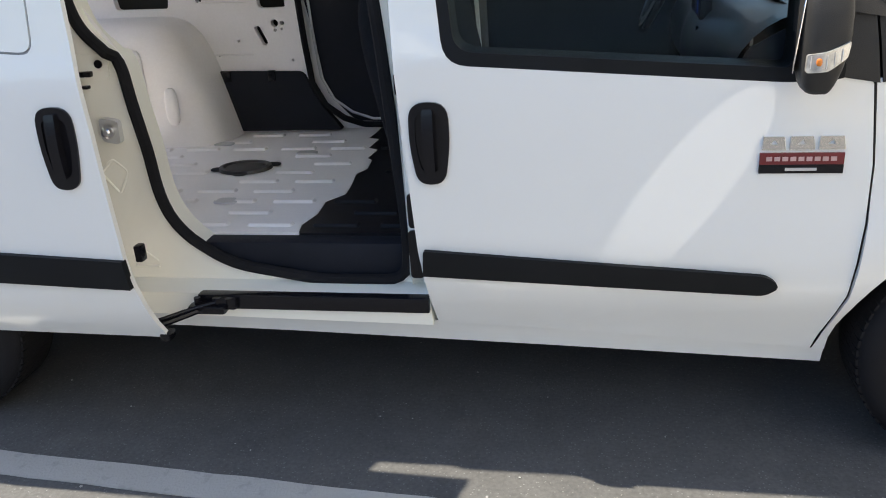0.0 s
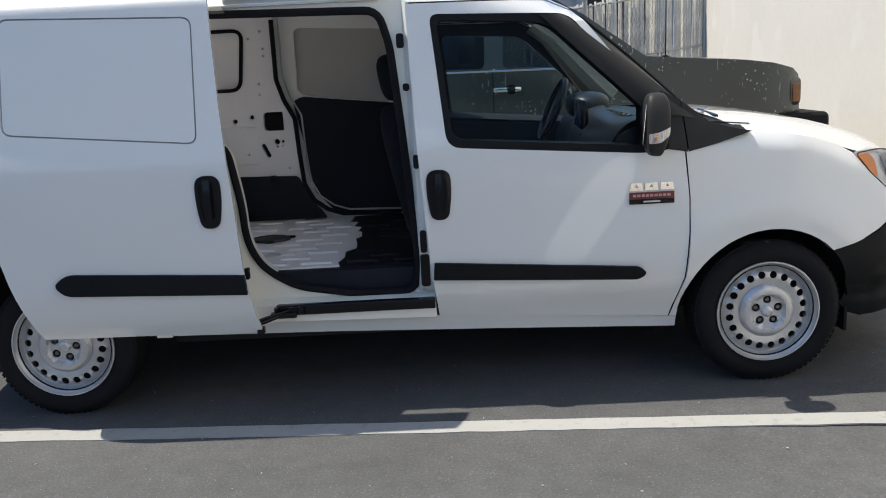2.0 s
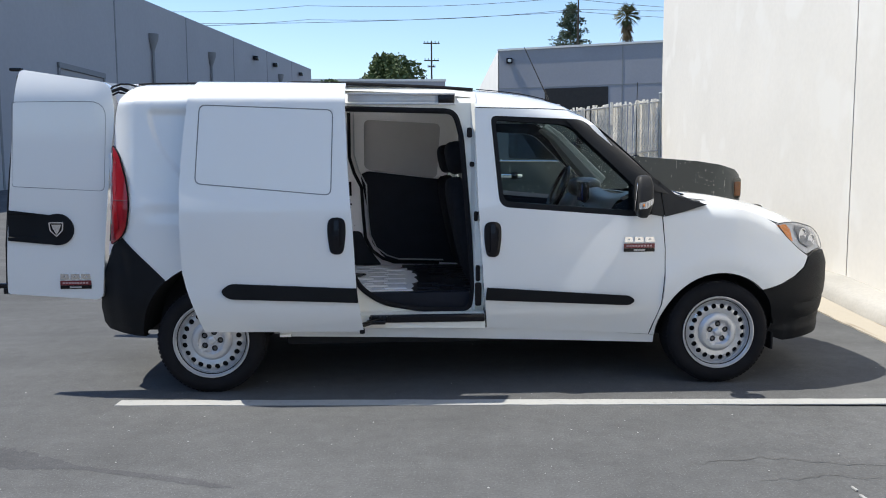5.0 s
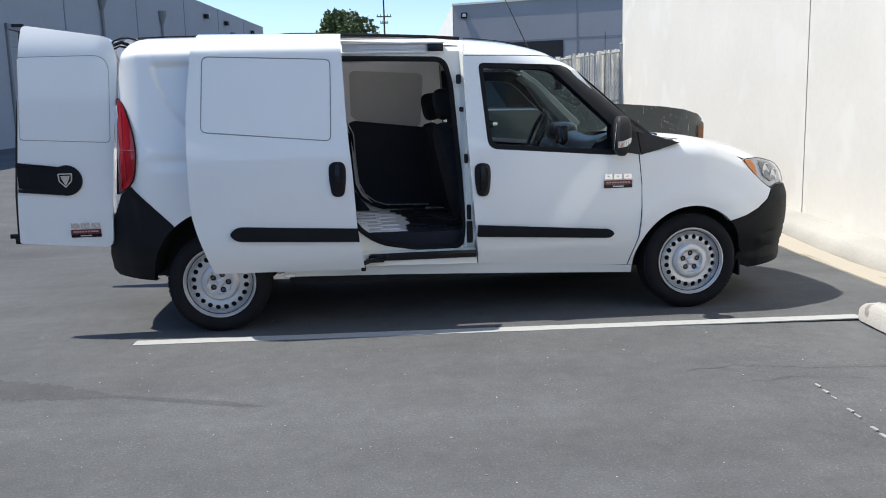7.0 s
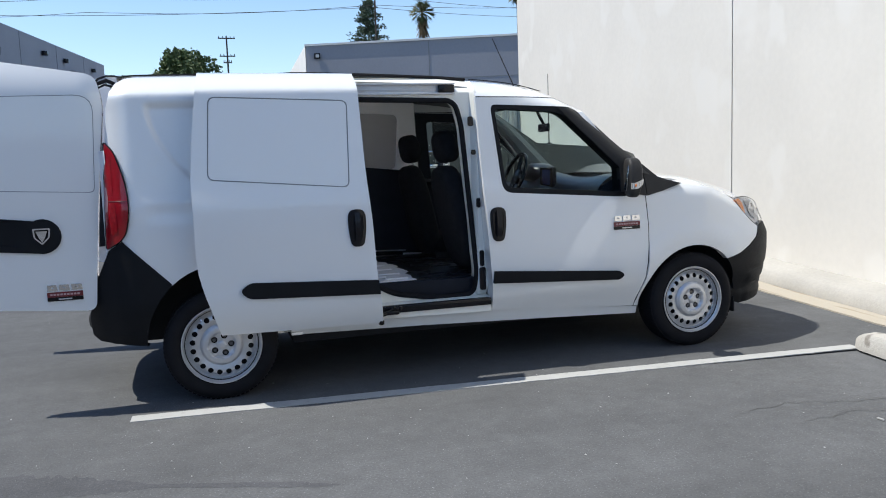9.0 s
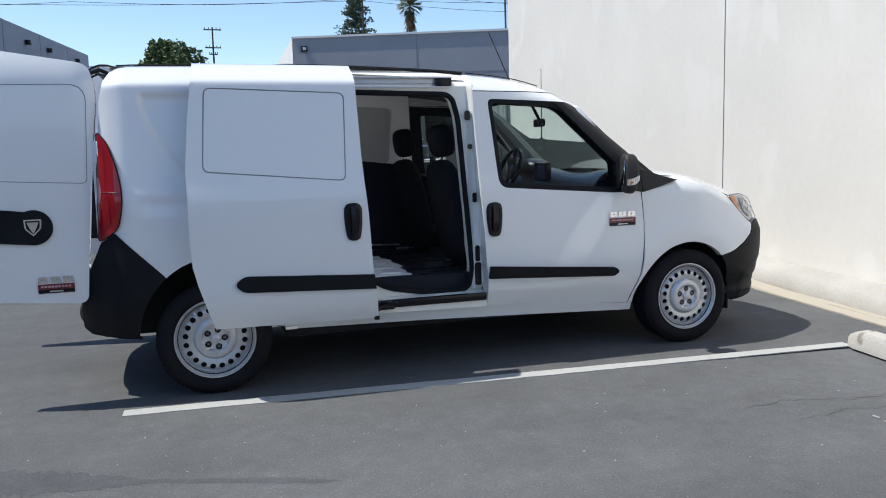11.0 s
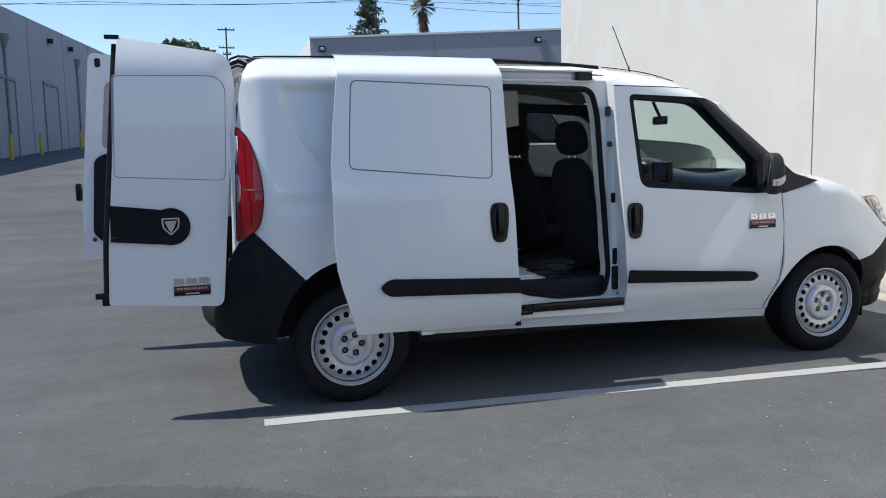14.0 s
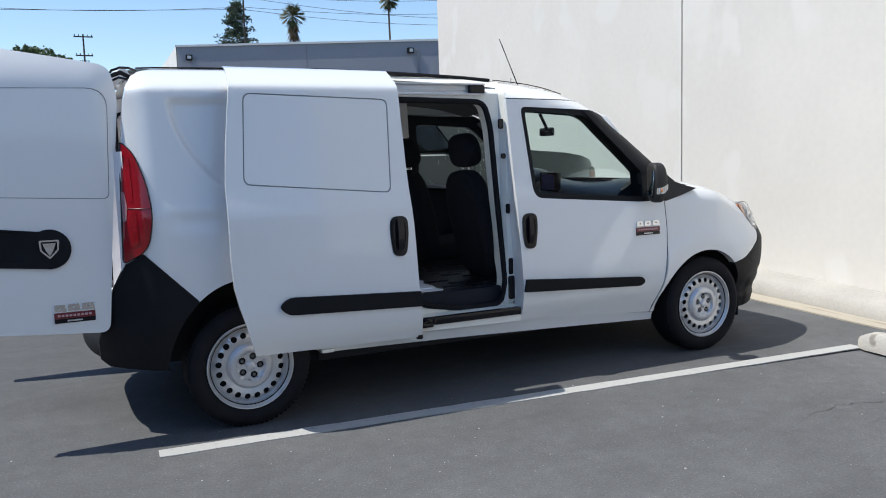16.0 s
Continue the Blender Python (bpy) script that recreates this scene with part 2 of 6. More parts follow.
def tube(points, radius, steps=8, bm=None, closed=False):
    """A round bar along points."""
    b = bmesh.new()
    pts = [Vector(p) for p in points]
    n = len(pts)
    rings = []
    side = None
    for i, p in enumerate(pts):
        d = (pts[(i + 1) % n] - pts[i - 1]) if closed else (pts[min(i + 1, n - 1)] - pts[max(i - 1, 0)])
        d.normalize()
        if side is None or abs(side.dot(d)) > 0.95:
            side = d.cross(Vector((0, 0, 1)) if abs(d.z) < 0.9 else Vector((1, 0, 0)))
        side = (side - d * side.dot(d)).normalized()
        up = d.cross(side)
        r = radius[i] if isinstance(radius, (list, tuple)) else radius
        rings.append([b.verts.new(p + (side * math.cos(a) + up * math.sin(a)) * r) for a in (2 * math.pi * k / steps for k in range(steps))])
    pairs = list(zip(rings, rings[1:])) + ([(rings[-1], rings[0])] if closed else [])
    for p, q in pairs:
        for k in range(steps):
            b.faces.new((p[k], p[(k + 1) % steps], q[(k + 1) % steps], q[k]))
    if not closed:
        b.faces.new(rings[0][::-1])
        b.faces.new(rings[-1])
    return joined(bm, b)


def rounded(points, radius, steps=5):
    """A closed outline with its corners rounded; radius is one number or one for each corner."""
    out = []
    n = len(points)
    for i, p in enumerate(points):
        r = radius[i] if isinstance(radius, (list, tuple)) else radius
        p, a, c = Vector(p), Vector(points[i - 1]), Vector(points[(i + 1) % n])
        if r <= 0:
            out.append(tuple(p))
            continue
        da, dc = (a - p), (c - p)
        k = min(r, da.length * 0.45, dc.length * 0.45)
        s0, s1 = p + da.normalized() * k, p + dc.normalized() * k
        for q in range(steps + 1):
            u = q / steps
            out.append(tuple(s0 * (1 - u) ** 2 + p * 2 * u * (1 - u) + s1 * u * u))
    return out


def inside(loop, x, z):
    odd = False
    for (x0, z0), (x1, z1) in zip(loop, loop[1:] + loop[:1]):
        if (z0 > z) != (z1 > z) and x < x0 + (z - z0) / (z1 - z0) * (x1 - x0):
            odd = not odd
    return odd


def slab(outline, holes=(), depth=None, thick=0.02, xs=(), zs=(), edge=0.0, flat=False):
    """A sheet over an outline in (x, z) with holes, cut at xs and zs, laid on the surface y = depth(x, z), and given a thickness inwards (towards +y)."""
    b = bmesh.new()
    pts, loops = [], []
    for loop in (outline, *holes):
        start = len(pts)
        pts += [Vector((x, z)) for x, z in loop]
        loops.append(list(range(start, len(pts))))
    ties = [(loop[k - 1], loop[k]) for loop in loops for k in range(len(loop))]
    where, _, tris, *_ = geometry.delaunay_2d_cdt(pts, ties, [], 0, 1e-6)
    made = [b.verts.new((p.x, 0, p.y)) for p in where]
    rings = [[(pts[k].x, pts[k].y) for k in loop] for loop in loops]
    for f in tris:
        mx, mz = sum(where[k].x for k in f) / 3, sum(where[k].y for k in f) / 3
        if inside(rings[0], mx, mz) and not any(inside(ring, mx, mz) for ring in rings[1:]):
            b.faces.new([made[k] for k in f])
    bmesh.ops.delete(b, geom=[v for v in b.verts if not v.link_faces], context="VERTS")
    for x in xs:
        bmesh.ops.bisect_plane(b, geom=b.verts[:] + b.edges[:] + b.faces[:], plane_co=(x, 0, 0), plane_no=(1, 0, 0))
    for z in zs:
        bmesh.ops.bisect_plane(b, geom=b.verts[:] + b.edges[:] + b.faces[:], plane_co=(0, 0, z), plane_no=(0, 0, 1))
    rim = [e for e in b.edges if len(e.link_faces) == 1]
    if edge:
        r = bmesh.ops.extrude_edge_only(b, edges=rim)["geom"]
        ring = {v for v in r if isinstance(v, bmesh.types.BMVert)}
    for f in b.faces:
        f.normal_update()
    top = list(b.verts)
    for v in top:
        v.co.y = depth(v.co.x, v.co.z) if depth else 0.0
    if edge:
        for v in ring:
            v.co.y += edge
        rim = [e for e in b.edges if len(e.link_faces) == 1]
    if thick:
        r = bmesh.ops.extrude_edge_only(b, edges=rim)["geom"]
        for v in r:
            if isinstance(v, bmesh.types.BMVert):
                v.co.y += thick
    return b


def span(a, b, step):
    n = max(1, round((b - a) / step))
    return [a + (b - a) * i / n for i in range(n + 1)]


def curve_at(table, x):
    return float(np.interp(x, [p[0] for p in table], [p[1] for p in table]))


def smooth_at(table, x):
    """A smooth curve through a short table (monotone cubic)."""
    xs, ys = [p[0] for p in table], [p[1] for p in table]
    if x <= xs[0]:
        return ys[0]
    if x >= xs[-1]:
        return ys[-1]
    i = max(k for k in range(len(xs) - 1) if xs[k] <= x)
    d = [(ys[k + 1] - ys[k]) / (xs[k + 1] - xs[k]) for k in range(len(xs) - 1)]
    def slope(k):
        if k == 0 or k == len(xs) - 1:
            return d[min(k, len(d) - 1)]
        return 0.0 if d[k - 1] * d[k] <= 0 else 2 * d[k - 1] * d[k] / (d[k - 1] + d[k])
    h = xs[i + 1] - xs[i]
    u = (x - xs[i]) / h
    return ((1 + 2 * u) * (1 - u) ** 2 * ys[i] + u * (1 - u) ** 2 * h * slope(i) + u * u * (3 - 2 * u) * ys[i + 1] + u * u * (u - 1) * h * slope(i + 1))


def pod(cx, cy, cz, sx, sy, sz, p=2.6, nu=24, nv=14):
    b = bmesh.new()
    def sgn(c, e):
        return math.copysign(abs(c) ** e, c)
    rows = []
    for i in range(nv + 1):
        w = math.pi * (i / nv - 0.5)
        rows.append([b.verts.new((cx + sx * sgn(math.cos(w), 2 / p) * sgn(math.cos(t), 2 / p), cy + sy * sgn(math.cos(w), 2 / p) * sgn(math.sin(t), 2 / p), cz + sz * sgn(math.sin(w), 2 / p))) for t in (2 * math.pi * k / nu for k in range(nu))])
    for r, s_ in zip(rows, rows[1:]):
        for k in range(nu):
            b.faces.new((r[k], r[(k + 1) % nu], s_[(k + 1) % nu], s_[k]))
    bmesh.ops.remove_doubles(b, verts=b.verts, dist=0.0005)
    return b


def pod_at(r):
    """A small ball-shaped cap."""
    return pod(0, 0, 0, r, r, r * 0.7, 2.2, 12, 6)


def sheet(fn, us, vs):
    b = bmesh.new()
    g = [[b.verts.new(fn(u, v)) for v in vs] for u in us]
    for p, q in zip(g, g[1:]):
        for i in range(len(vs) - 1):
            b.faces.new((p[i], q[i], q[i + 1], p[i + 1]))
    return b


def arc(cx, cz, r, a0, a1, n):
    return [(cx + r * math.cos(radians(a0 + (a1 - a0) * i / n)), cz + r * math.sin(radians(a0 + (a1 - a0) * i / n))) for i in range(n + 1)]


def group_of(name, parent, label=""):
    o = new(name)
    o.parent = parent
    if label:
        o["label"] = label
    return o


# ---- ground ----
LINE_A, LINE_B = Vector((-0.50, -0.150)), Vector((4.02, -0.452))


def ground_z(y):
    """Level round the van, then a slow rise to the far buildings."""
    u = max(0.0, min(y, 300.0) - 4.0)
    return 0.04 * u * u / (u + 3.0)


def kerb_x(y):
    return 4.72 + 0.12 * y


def sag(y):
    """How far the kerb and its gutter drop along the wall, fitted to the camera's view."""
    return float(np.interp(y, [-14, -3, -1, 0.4, 0.8, 1.45, 2.1, 3.0], [-0.16, -0.155, -0.145, -0.125, -0.11, -0.092, -0.066, 0.0]))


def strip(name, pts, mat, label, z=0.004, thick=0.006):
    b = bmesh.new()
    b.faces.new([b.verts.new((x, y, z)) for x, y in pts])
    r = bmesh.ops.extrude_face_region(b, geom=b.faces[:])["geom"]
    for v in r:
        if isinstance(v, bmesh.types.BMVert):
            v.co.z -= thick
    return tagged(link(name, b, mat, smooth=False), label, kind="structure")


b = bmesh.new()
gx = [-900, -300, -100, -50, -25, -10, -4, 0, 2.5, 0, 1, 10, 25, 50, 100, 300, 900]
gy = [-900, -300, -100, -50, -20, -14, -8, -4, -2, -1, 0, 0.75, 1.5, 2.2, 3, 4, 6, 8, 9.7, 10.2, 13, 17, 22, 30, 40, 60, 90, 130, 200, 300, 500, 900]
rows = []
for y in gy:
    row = []
    for i, x in enumerate(gx):
        if i in (9, 10):
            edge = kerb_x(min(max(y, -14.0), 9.7))
            row.append(b.verts.new((edge + (0.03 if i == 9 else 0.09), y, ground_z(y) + 0.15 * sag(y) - (0.35 if i == 10 and -15 < y < 9.8 else 0.0))))
        else:
            row.append(b.verts.new((x, y, ground_z(y) - (0.35 if i == 11 and -15 < y < 9.8 else 0.0))))
    rows.append(row)
for p, q in zip(rows, rows[1:]):
    for i in range(len(gx) - 1):
        b.faces.new((p[i], p[i + 1], q[i + 1], q[i]))
tagged(link("ground", b, ASPHALT), "grey weathered asphalt of a car park", kind="structure")
along = (LINE_B - LINE_A).normalized()
nrm = Vector((-along.y, along.x)) * 0.052
rng = random.Random(11)
edge_a, edge_b = [], []
for u in span(0, 1, 0.02):
    p = LINE_A.lerp(LINE_B, u)
    edge_a.append(tuple(p - nrm * (1 + rng.uniform(-0.06, 0.06))))
    edge_b.append(tuple(p + nrm * (1 + rng.uniform(-0.06, 0.06))))
strip("parking_line", edge_a + edge_b[::-1], LINE, "worn white painted parking line on asphalt")


def crack(name, pts, mat, width, label, seed, shake=0.02):
    """A ragged thin strip on the ground; width is one half-width or one for each point."""
    r = random.Random(seed)
    b = bmesh.new()
    widths = width if isinstance(width, (list, tuple)) else [width] * len(pts)
    pairs = []
    for k, (p, q) in enumerate(zip(pts, pts[1:])):
        for i in range(12):
            u = i / 12
            c = Vector(p).lerp(Vector(q), u) + Vector((0, r.uniform(-shake, shake)))
            end = min(1.0, (k * 12 + i) / 6, ((len(pts) - 1) * 12 - k * 12 - i) / 6)
            w = (widths[k] * (1 - u) + widths[k + 1] * u) * (0.25 + 0.75 * end)
            pairs.append((b.verts.new((c.x, c.y - w * r.uniform(0.75, 1.15), 0.0008)), b.verts.new((c.x, c.y + w * r.uniform(0.75, 1.15), 0.0008))))
    for (a0, c0), (a1, c1) in zip(pairs, pairs[1:]):
        b.faces.new((a0, a1, c1, c0))
    return tagged(link(name, b, mat, smooth=False), label, kind="structure")


CRACK = material("asphalt_crack", (0.072, 0.071, 0.070), 0.9, vary=0.2, scale=9)
TAR = material("dark_crack", (0.050, 0.049, 0.048), 0.9, vary=0.2, scale=9)
FADED = material("faded_road_paint", (0.34, 0.34, 0.33), 0.8, vary=0.2, scale=30)
crack("ground_crack", [(2.40, -1.34), (2.80, -1.26), (3.15, -1.36), (3.60, -1.42), (4.3, -1.35)], CRACK, 0.0024, "thin crack across the asphalt", 1)
crack("ground_crack", [(2.62, -1.55), (3.0, -1.50), (3.5, -1.60)], CRACK, 0.0020, "thin crack across the asphalt", 2)
MARK = asphalt("stained_asphalt", (0.074, 0.075, 0.079))
crack("ground_stain", [(-1.45, -0.82), (-1.0, -0.94), (-0.8, -1.01), (-0.6, -1.08), (-0.45, -1.13), (-0.36, -1.165), (-0.15, -1.24), (0.04, -1.31), (0.22, -1.38), (0.43, -1.47)], MARK, [0.17, 0.15, 0.14, 0.10, 0.06, 0.022, 0.024, 0.03, 0.034, 0.012], "long dark stain dried on the asphalt", 3, 0.006)
for i in range(11):
    u = i / 10 + rng.uniform(-0.03, 0.03)
    p = Vector((3.03, -1.62)).lerp(Vector((2.86, -2.75)), u)
    w = rng.uniform(0.003, 0.008)
    strip("paint_fleck", [(p.x - w, p.y - 0.022), (p.x + w, p.y - 0.018), (p.x + w * 0.7, p.y + 0.02), (p.x - w * 0.8, p.y + 0.022)], FADED, "fleck of old white paint on the asphalt", 0.003)
b = bmesh.new()
for i in range(700):
    x, y = rng.uniform(-3.5, 4.6), rng.uniform(-4.6, 0.4) if rng.random() < 0.8 else rng.uniform(0.4, 8)
    r = rng.choice((0.002, 0.002, 0.003, 0.004, 0.006))
    vs = [b.verts.new((x + r * math.cos(k * 1.26 + i) * rng.uniform(0.6, 1.2), y + r * math.sin(k * 1.26 + i) * rng.uniform(0.6, 1.2), 0.002)) for k in range(5)]
    top = b.verts.new((x, y, 0.002 + r * 0.7))
    for k in range(5):
        b.faces.new((vs[k], vs[(k + 1) % 5], top))
tagged(link("loose_grit", b, FADED), "pale grit scattered on the asphalt", kind="stuff")
# concrete wheel stop beyond the end of the line
stop = bmesh.new()
sec = [(-0.085, 0.0), (-0.075, 0.085), (-0.05, 0.115), (0.05, 0.115), (0.075, 0.085), (0.085, 0.0)]
rings = []
for u in span(0, 1, 0.04):
    k = 1 - 0.35 * max(0.0, (0.05 - u) / 0.05) - 0.35 * max(0.0, (u - 0.95) / 0.05)
    c = Vector((4.05, -0.475)).lerp(Vector((3.86, -2.20)), u)
    rings.append([stop.verts.new((c.x + x * k, c.y, z * (k if z else 1) + rng.uniform(-0.002, 0.002))) for x, z in sec])
for p, q in zip(rings, rings[1:]):
    for i in range(len(sec)):
        stop.faces.new((p[i], p[(i + 1) % len(sec)], q[(i + 1) % len(sec)], q[i]))
stop.faces.new(rings[0]), stop.faces.new(rings[-1][::-1])
tagged(link("wheel_stop", stop, STOP, angle=40), "worn concrete wheel stop lying on the asphalt", "wheel stop")


# ---- the tall wall beside the car park ----
def wall_x(y):
    return 5.61 + 0.045 * (y - 3.0)


def along_wall(name, section, mat, label, y0=-14.0, y1=9.7, steps=160):
    b = bmesh.new()
    rows_ = []
    r = random.Random(7)
    for y in span(y0, y1, (y1 - y0) / steps):
        rows_.append([b.verts.new(((x(y) if callable(x) else wall_x(y) + x) + (r.uniform(-0.008, 0.008) if callable(x) else 0), y, z + sag(y) * (0.15 if callable(x) else 1.0))) for x, z in section])
    n = len(section)
    for p, q in zip(rows_, rows_[1:]):
        for i in range(n):
            b.faces.new((p[i], p[(i + 1) % n], q[(i + 1) % n], q[i]))
    b.faces.new(rows_[0]), b.faces.new(rows_[-1][::-1])
    return tagged(link(name, b, mat, smooth=True, angle=25), label, kind="structure")


along_wall("gutter", [(kerb_x, -0.30), (kerb_x, 0.012), (-0.30, 0.060), (-0.30, -0.30)], GUTTER, "tan stained concrete gutter along the wall")
along_wall("kerb", [(-0.297, -0.30), (-0.297, 0.065), (-0.275, 0.125), (-0.25, 0.165), (-0.215, 0.19), (-0.17, 0.203), (-0.08, 0.225), (0.0, 0.238), (0.05, 0.24), (0.05, -0.30)], CONCRETE, "pale sloped concrete kerb at the foot of the wall")
for i, (ya, yb) in enumerate(((-3.0, -1.0), (-1.0, 0.4), (0.4, 0.8), (0.8, 1.45), (1.45, 2.1), (2.1, 3.0), (3.0, 4.4), (4.4, 6.5))):
    joint = crack("kerb_joint", [(wall_x(y) - 0.006, y) for y in span(ya, yb, 0.3)], TAR, 0.006, "dark ragged joint between kerb and wall", 40 + i, 0.006)
    joint.data.transform(Matrix(((1, 0, 0, 0), (0, 1, 0, 0), (0, (sag(yb) - sag(ya)) / (yb - ya), 1, 0.2425 + sag(ya) - ya * (sag(yb) - sag(ya)) / (yb - ya)), (0, 0, 0, 1))))
for i, (ya, yb) in enumerate(((-14.0, -3.32), (-3.30, 2.99), (3.01, 9.75))):
    b = bmesh.new()
    c = [b.verts.new((wall_x(y) + dx, y, z)) for z in (-0.4, 7.5) for y, dx in ((ya, 0), (yb, 0), (yb, 0.25), (ya, 0.25))]
    for q in ((0, 1, 5, 4), (1, 2, 6, 5), (2, 3, 7, 6), (3, 0, 4, 7), (4, 5, 6, 7), (0, 3, 2, 1)):
        b.faces.new([c[k] for k in q])
    bevel(b, 0.012, 2)
    tagged(link("wall_%d" % (i + 1), b, STUCCO), "tall cream tilt-up wall panel in full sun", kind="structure")
b = box(wall_x(3.0) + 0.03, 2.96, 0.2, wall_x(3.0) + 0.06, 3.04, 7.4)
tagged(link("wall_joint", b, TAR), "dark sealed joint between two wall panels", kind="structure")

# ---- slatted fence between the wall and the yard ----
fence = tagged(new("fence"), "weathered chain link fence with pale upright slats", "fence")
SLAT = material("bleached_slat", (0.76, 0.72, 0.64), 0.8, vary=0.22, scale=5, grain=0.25)
rng = random.Random(3)
f0, f1 = Vector((5.90, 9.80)), Vector((2.2, 9.85))
slat_mesh = None


def fence_top(u):
    """The height of the slats from the wall, at 0, to the far post, at 1."""
    return 2.52 - 0.42 * u


n = 126
for i in range(n):
    p = f0.lerp(f1, (i + 0.5) / n)
    top = fence_top((i + 0.5) / n) + rng.uniform(-0.035, 0.025)
    if slat_mesh is None:
        o = part("slat", box(-0.021, -0.004, 0.0, 0.021, 0.004, 2.2, 0.003, 1), SLAT, fence)
        slat_mesh = o.data
    else:
        o = new("slat", slat_mesh)
        o.parent = fence
    o.matrix_basis = pose(p.x, p.y, top - 2.2, rng.uniform(-1, 1), rng.uniform(-0.7, 0.7), -rng.uniform(28, 56))
GALV = material("galvanised_steel", (0.38, 0.39, 0.39), 0.45, metal=0.7, vary=0.1, scale=20)
for u in (0.0, 0.5, 1.0):
    p = f0.lerp(f1, u)
    part("post", tube([(p.x, p.y - 0.04, 0.0), (p.x, p.y - 0.04, 2.60 - 0.42 * u)], 0.032, 10), GALV, fence)
    part("post_cap", moved(pod_at(0.04), pose(p.x, p.y - 0.04, 2.61 - 0.42 * u)), GALV, fence)
for z in (0.60, 1.60, 2.47):
    part("rail", tube([(f0.x, f0.y - 0.02, z), (f1.x, f1.y - 0.02, z - 0.42)], 0.014, 8), GALV, fence)
wire_b = bmesh.new()
for i in range(60):
    x0 = i / 60
    for s_ in (-1, 1):
        a, c = f0.lerp(f1, x0), f0.lerp(f1, max(0.0, min(1.0, x0 + s_ * 0.22)))
        k = (max(0.0, min(1.0, x0 + s_ * 0.22)) - x0) / (s_ * 0.22)
        tube([(a.x, a.y - 0.014, 0.25), (c.x, c.y - 0.014, 0.25 + 2.1 * k - 0.42 * x0)], 0.0022, 4, bm=wire_b)
part("chain_link", wire_b, GALV, fence)["kind"] = "stuff"
part("board", box(4.98, 9.74, 2.05, 5.03, 9.755, 2.45, 0.004), SLAT, fence, "short pale board on the fence")


# ---- buildings ----
def prism(points, z0, z1):
    """An upright block over a plan outline; z1 may be one height for each corner."""
    b = bmesh.new()
    lo = [b.verts.new((x, y, z0)) for x, y in points]
    hi = [b.verts.new((x, y, z1[i] if isinstance(z1, (list, tuple)) else z1)) for i, (x, y) in enumerate(points)]
    m = len(points)
    for i in range(m):
        b.faces.new((lo[i], lo[(i + 1) % m], hi[(i + 1) % m], hi[i]))
    b.faces.new(hi), b.faces.new(lo[::-1])
    return b


YELLOW = material("yellow_bollard_paint", (0.62, 0.42, 0.03), 0.5, vary=0.12, scale=5)
DOOR = material("ribbed_grey_door", (0.34, 0.335, 0.35), 0.6, vary=0.04, scale=0.5)
CAP = material("grey_metal_cap", (0.22, 0.22, 0.23), 0.6, vary=0.05)
shop = tagged(new("long_warehouse"), "long grey tilt-up warehouse with roll-up doors in shade", "building")
A0, A1 = Vector((-14.2, -14.0)), Vector((-6.7, 75.8))
a_dir = (A1 - A0).normalized()
a_nrm = Vector((a_dir.y, -a_dir.x))


def shop_at(d, out=0.0):
    p = A0 + a_dir * d + a_nrm * out
    return p.x, p.y


A_LEN = (A1 - A0).length
zt = lambda d: 7.0 + 3.5 * d / A_LEN
part("wall", prism([shop_at(0), shop_at(A_LEN), shop_at(A_LEN, -30), shop_at(0, -30)], -0.5, [zt(0), zt(A_LEN), zt(A_LEN), zt(0)]), SHOP_WALL, shop, smooth=False)
for d in (18, 27, 36, 45, 54, 63, 72, 81):
    part("panel_joint", prism([shop_at(d, 0.02), shop_at(d + 0.10, 0.02), shop_at(d + 0.10, -0.1), shop_at(d, -0.1)], 0, zt(d) - 0.05), CAP, shop, smooth=False)
for d in (22, 31, 49, 58, 76):
    x, y = shop_at(d, 0.10)
    part("downpipe", tube([(x, y, 0.3), (x, y, zt(d) - 2.0)], 0.07, 8), CAP, shop)
    part("rain_head", moved(lathe([(0, 0.08), (0.5, 0.26), (0.75, 0.28), (0.75, 0.0)], 12, axis="z"), pose(x, y, zt(d) - 2.2)), CAP, shop)
for d in (26.5, 41, 68, 74, 84):
    x, y = shop_at(d, 0.2)
    lamp_g = group_of("wall_lamp", shop, "small dark wall lamp")
    part("lamp_box", moved(box(-0.16, -0.22, -0.14, 0.16, 0.22, 0.14, 0.03), pose(x, y, zt(d) - 0.9)), GLOSS, lamp_g)
    part("bracket", box(x - 0.2, y - 0.04, zt(d) - 0.85, x, y + 0.04, zt(d) - 0.72, 0.01), CAP, lamp_g)
for d, w in ((28.5, 5.2), (40, 3.6), (56, 3.6), (66, 3.6)):
    gdoor = group_of("roll_door", shop, "grey ribbed roll-up door")
    zb = ground_z(shop_at(d)[1]) - 0.1
    for k in range(22):
        z0 = zb + 4.2 * k / 22
        part("slat", prism([shop_at(d, 0.03), shop_at(d + w, 0.03), shop_at(d + w, -0.05), shop_at(d, -0.05)], z0, z0 + 4.2 / 22 - 0.02), DOOR, gdoor, smooth=False)
    for q in (d - 0.12, d + w):
        part("door_guide", prism([shop_at(q, 0.08), shop_at(q + 0.12, 0.08), shop_at(q + 0.12, -0.05), shop_at(q, -0.05)], zb, zb + 4.3), CAP, gdoor, smooth=False)
    part("door_head", prism([shop_at(d - 0.12, 0.10), shop_at(d + w + 0.12, 0.10), shop_at(d + w + 0.12, -0.05), shop_at(d - 0.12, -0.05)], zb + 4.2, zb + 4.4), CAP, gdoor, smooth=False)
bol = None
